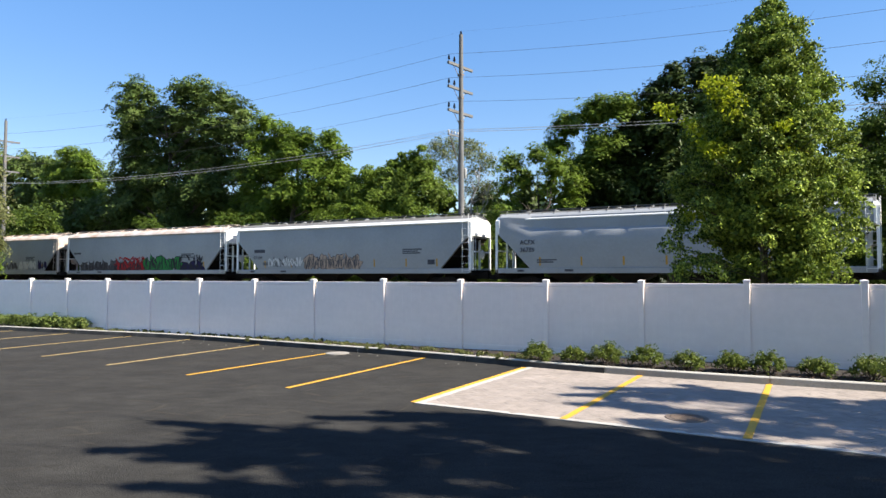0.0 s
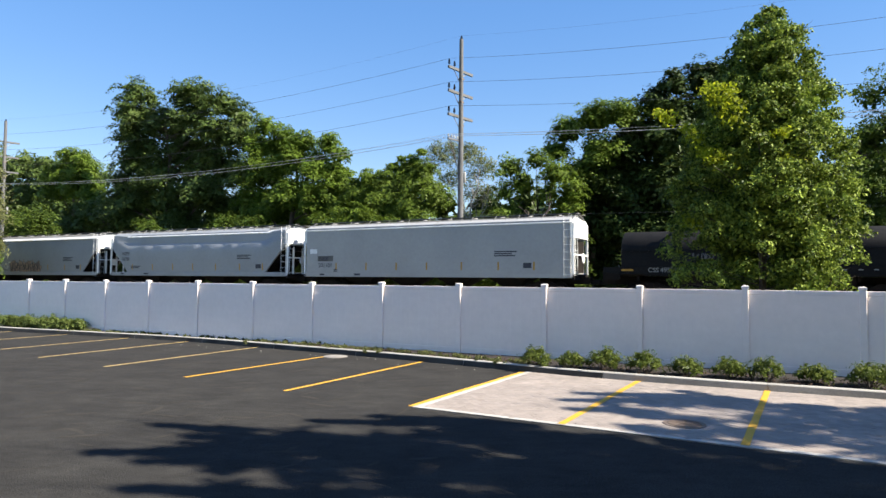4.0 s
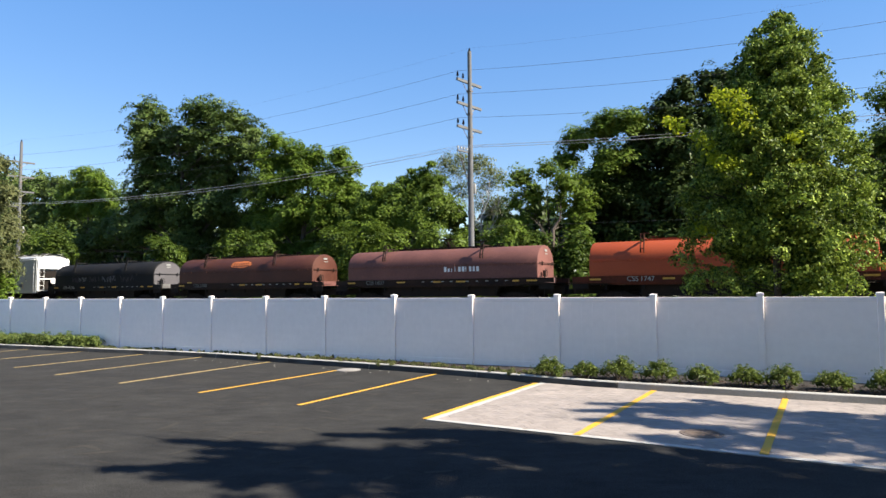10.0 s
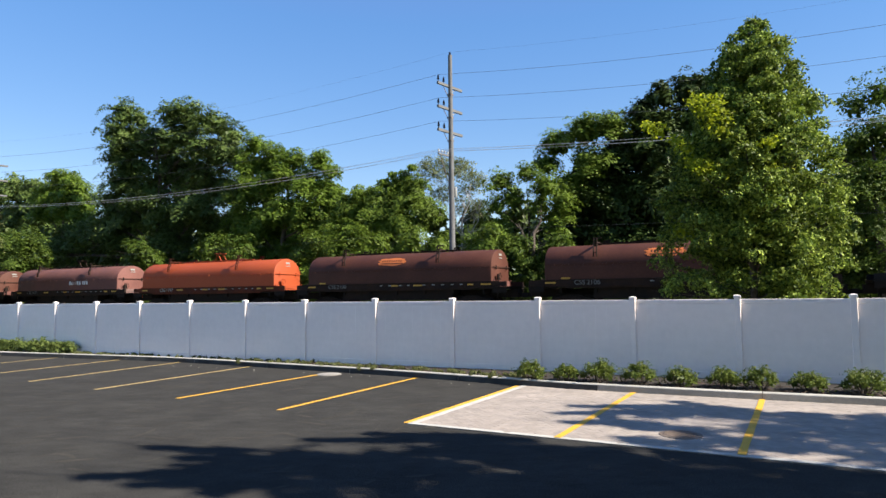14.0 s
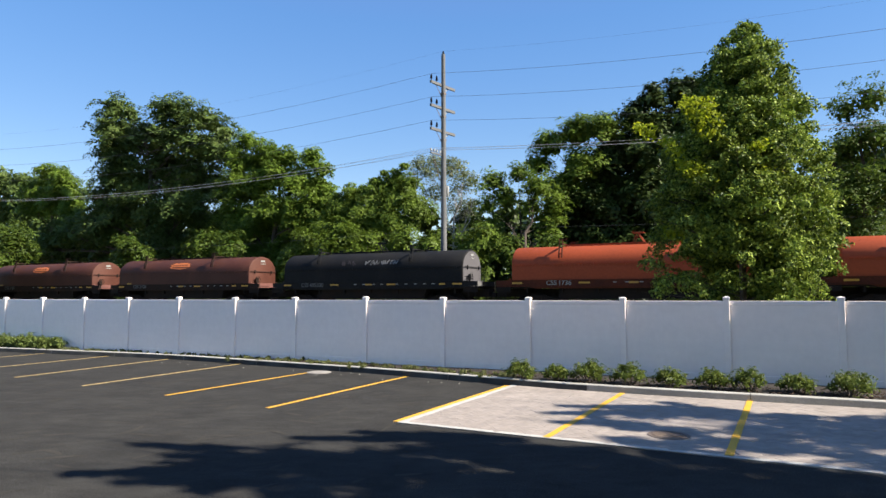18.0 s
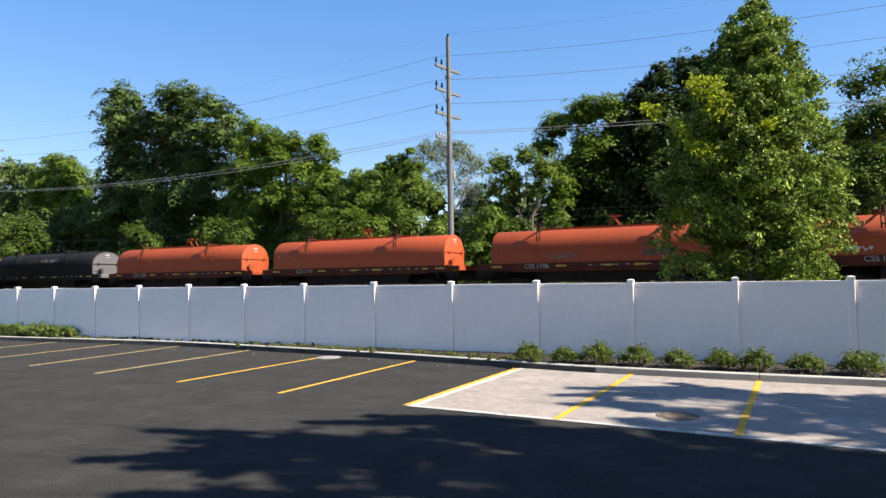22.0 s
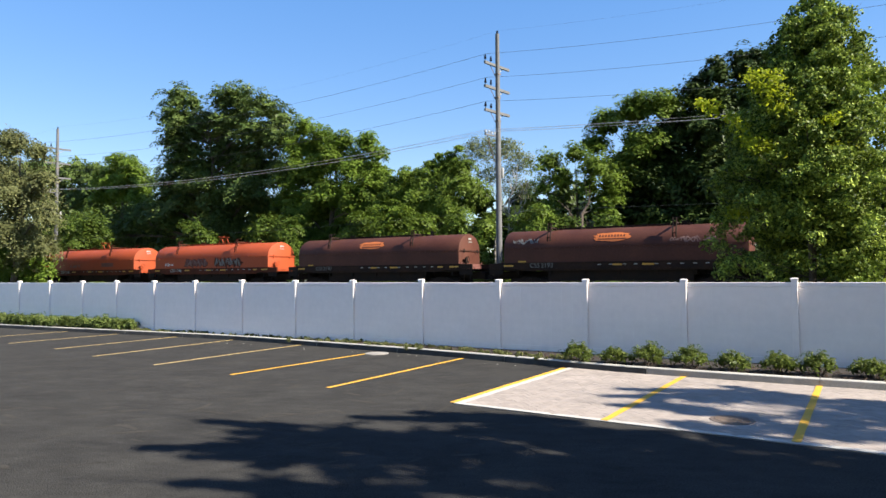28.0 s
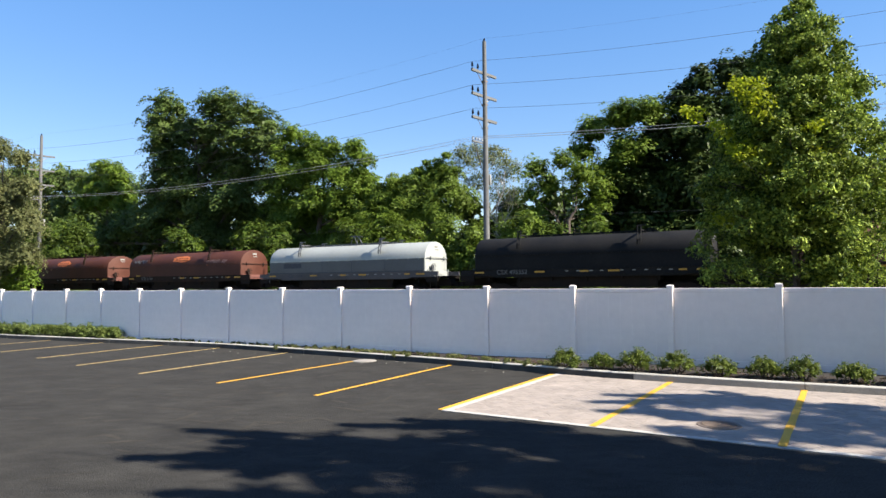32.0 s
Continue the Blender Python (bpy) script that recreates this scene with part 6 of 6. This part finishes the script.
def mulch():
    """Chips of bark strewn over the planting bed."""
    r = random.Random(31)
    bm = bmesh.new()
    for a, b in zip(KERB_LINE, KERB_LINE[1:]):
        if not -6 < a.x < 12:
            continue
        out = offset([a, b], 1.0)[0] - a
        for _ in range(70):
            p = a.lerp(b, r.random()) + out * r.uniform(0.2, 1.25) + Vector((0, 0, r.uniform(0.125, 0.16)))
            m = Matrix.Translation(p) @ Matrix.Rotation(r.uniform(0, 6.3), 4, "Z") @ Matrix.Rotation(r.uniform(-0.7, 0.7), 4, "X") @ Matrix.Rotation(r.uniform(-0.5, 0.5), 4, "Y")
            e = r.uniform(0.012, 0.035)
            box(bm, -e, e, -e * 0.4, e * 0.4, -0.005, 0.005, m)
    tagged(part("mulch_chips", bm, "mulch"), "brown bark mulch strewn over the planting bed", "mulch", kind="stuff")


mulch()

# ---- pavers, covers ----
PAVE_A, PAVE_B = Vector((-0.47, 10.80, 0)), Vector((5.12, 7.64, 0))   # along the near edge of the paved stalls
PAVE_U = (PAVE_B - PAVE_A).normalized()
PAVE_V = Vector((-PAVE_U.y, PAVE_U.x, 0))
PAVE_SIDE = Vector((2.37, 4.13, 0)).normalized()


def inside(p):
    """Whether a place lies on the paved stalls."""
    q = p - PAVE_A
    if q.dot(PAVE_V) < 0.14 or q.dot(PAVE_U) > 17:
        return False
    if PAVE_SIDE.x * q.y - PAVE_SIDE.y * q.x > -0.13:
        return False
    for a, b in zip(KERB_LINE, KERB_LINE[1:]):
        if a.x <= p.x < b.x:
            return p.y < a.y + (b.y - a.y) * (p.x - a.x) / (b.x - a.x) + 0.06
    return False


def paving():
    floor = thing("paved_stalls", pose(0, 0, 0), "pale pinkish concrete pavers laid in herringbone", "paving", kind="structure")
    bm = bmesh.new()
    corner = [PAVE_A, PAVE_A + PAVE_U * 17, PAVE_A + PAVE_U * 17 + PAVE_V * 4.6, PAVE_A + PAVE_SIDE * 4.85]
    low, high = [bm.verts.new(p + Vector((0, 0, -0.02))) for p in corner], [bm.verts.new(p + Vector((0, 0, 0.0118))) for p in corner]
    bm.faces.new(high)
    for k in range(4):
        bm.faces.new((low[k], low[(k + 1) % 4], high[(k + 1) % 4], high[k]))
    part("joint_sand", bm, "joint", floor)
    # edge courses
    bm = bmesh.new()
    turn = math.atan2(PAVE_SIDE.y, PAVE_SIDE.x)
    box(bm, 0.0, 4.9, -0.13, 0.0, -0.01, 0.016, Matrix.Translation(PAVE_A) @ Matrix.Rotation(turn, 4, "Z"))
    box(bm, 0.0, 17, 0.0, 0.13, -0.01, 0.015, Matrix.Translation(PAVE_A) @ Matrix.Rotation(math.atan2(PAVE_U.y, PAVE_U.x), 4, "Z"))
    part("edge_course", bm, "white_line", floor)
    L, W = 0.20, 0.10
    turn = Matrix.Rotation(math.atan2(PAVE_U.y, PAVE_U.x) + radians(45), 4, "Z")
    stone = bmesh.new()
    a, b = (L / 2 - 0.0010, W / 2 - 0.0010), (L / 2 - 0.0028, W / 2 - 0.0028)
    loft(stone, [[Vector((sx * q[0], sy * q[1], z)) for sx, sy in ((-1, -1), (1, -1), (1, 1), (-1, 1))] for q, z in ((a, 0.0), (a, 0.0130), (b, 0.014))])
    me = bpy.data.meshes.new("paver")
    stone.to_mesh(me)
    stone.free()
    me.materials.append(M["paver"])
    base = np.array([v.co[:] for v in me.vertices])
    faces = [tuple(p.vertices) for p in me.polygons]
    verts, polys, count = [], [], 0
    middle = PAVE_A + PAVE_U * 8.5 + PAVE_V * 2.3
    for i in range(-110, 110):
        for j in range(-110, 110):
            k = (i - j) % 4
            if k == 0:
                m = Matrix.Translation(((i + 1) * W, (j + 0.5) * W, 0))
            elif k == 3:
                m = Matrix.Translation(((i + 0.5) * W, (j + 1) * W, 0)) @ Matrix.Rotation(radians(90), 4, "Z")
            else:
                continue
            m = Matrix.Translation(middle) @ turn @ m
            p = m.translation
            if (p - middle).length > 10 or not inside(p):
                continue
            m = Matrix.Translation((0, 0, rng.uniform(-0.0015, 0.0015))) @ m
            q = p - PAVE_A
            if q.dot(PAVE_V) < 1.05 and 0.5 < q.dot(PAVE_U) < 7.5 and count < 300:
                ob = new("paver", me)
                ob.parent, ob.matrix_local = floor, m
                count += 1
            else:
                r, t = np.array(m.to_3x3()), np.array(m.translation)
                polys += [tuple(len(verts) * len(base) + v for v in f) for f in faces]
                verts.append(base @ r.T + t)
    rest = bpy.data.meshes.new("pavers")
    rest.from_pydata(np.concatenate(verts), [], polys)
    rest.materials.append(M["paver_rest"])
    tagged(part("pavers", rest, "paver_rest", floor), kind="stuff")


def covers():
    c = thing("manhole_cover", pose(3.57, 9.66, 0.012), "rusty round cast-iron manhole cover set in pavers", "manhole cover")
    part("frame", tube(bmesh.new(), [(0, 0, -0.02), (0, 0, 0.012)], [0.31, 0.30], 28), "iron", c)
    lid = part("lid", tube(bmesh.new(), [(0, 0, 0.0), (0, 0, 0.017)], [0.25, 0.245], 28), "iron", c)
    bm = bmesh.new()
    for k in range(-4, 5):
        w = math.sqrt(0.235**2 - (k * 0.048) ** 2)
        box(bm, -w, w, k * 0.048 - 0.01, k * 0.048 + 0.01, 0.015, 0.021)
    part("ribs", bm, "iron", lid)
    d = thing("drain_cover", pose(-2.85, 17.75, 0.004), "pale round concrete drain apron at the kerb", "drain cover")
    part("apron", tube(bmesh.new(), [(0, 0, -0.02), (0, 0, 0.008)], [0.33, 0.32], 24), "drain", d)
    part("lid", tube(bmesh.new(), [(0, 0, 0.0), (0, 0, 0.013)], [0.22, 0.215], 24), "drain", d)


def ground_mark(bm, pts, w):
    """A thin worn streak that lies on the asphalt."""
    last = None
    for i, p in enumerate(pts):
        d = (pts[min(i + 1, len(pts) - 1)] - pts[max(i - 1, 0)]).normalized()
        q = Vector((-d.y, d.x, 0)) * w * (0.35 + 0.65 * math.sin(math.pi * (i + 0.5) / len(pts)))
        row = [bm.verts.new(p + q), bm.verts.new(p - q)]
        if last:
            bm.faces.new((last[0], last[1], row[1], row[0]))
        last = row
    return bm


def tyre_marks():
    for ax, ay, bx, by in ((-1.17, 9.58, -0.93, 10.53), (-0.88, 9.69, -0.52, 10.74)):
        a, b = Vector((ax, ay, 0.004)), Vector((bx, by, 0.004))
        bm = ground_mark(bmesh.new(), [a.lerp(b, k / 8) + Vector((0.03 * math.sin(math.pi * k / 8), 0, 0)) for k in range(9)], 0.022)
        tagged(part("tyre_mark", bm, "scuff"), "faint pale tyre mark on the asphalt", "tyre mark", "tyre marks", "structure")
    r = random.Random(17)
    bm = bmesh.new()
    for _ in range(300):
        x, y = r.uniform(-12, 0.5), r.uniform(7, 17)
        turn, bend, n = r.uniform(-0.6, 1.3), r.uniform(-0.25, 0.25), 8
        step, pts = r.uniform(0.02, 0.09), [Vector((x, y, r.uniform(0.002, 0.0038)))]
        for _ in range(n):
            turn += bend * 0.3
            pts.append(pts[-1] + Vector((math.cos(turn), math.sin(turn), 0)) * step)
        ground_mark(bm, pts, r.uniform(0.008, 0.05))
    tagged(part("scuff_streaks", bm, "scuff"), "faint scuffs and scratches worn into the asphalt", "scuff", kind="stuff")


def gravel_bits():
    """Pale crumbs of stone swept against the kerb."""
    r = random.Random(23)
    bm = bmesh.new()
    line = [p for p in offset(KERB_LINE, -0.45) if -8 < p.x < 2.5]
    for _ in range(30):
        p = r.choice(line) + Vector((r.uniform(-0.4, 0.4), r.uniform(-0.5, 0.25), 0.008))
        s = r.uniform(0.006, 0.022)
        q = bmesh.ops.create_icosphere(bm, subdivisions=1, radius=s, matrix=Matrix.Translation(p))["verts"]
        for v in q:
            v.co.z = max(0.001, p.z + (v.co.z - p.z) * 0.6)
            v.co.x += r.uniform(-0.3, 0.3) * s
    tagged(part("gravel_crumbs", bm, "drain"), "pale crumbs of gravel swept along the kerb", "gravel", kind="stuff")


paving()
covers()
tyre_marks()
gravel_bits()


# ---- what moves ----
SPEED = 8.645   # metres a second, to the left along the track


def motions():
    for car, s in CARS:
        rows = []
        for t in range(0, 33, 4):
            p = TRACK + T_ALONG * (s - 18.47 - SPEED * t)
            rows.append((t, pose(p.x, p.y, RAIL_Z, 0, 0, TRACK_TURN)))
        walk(car, rows)


motions()
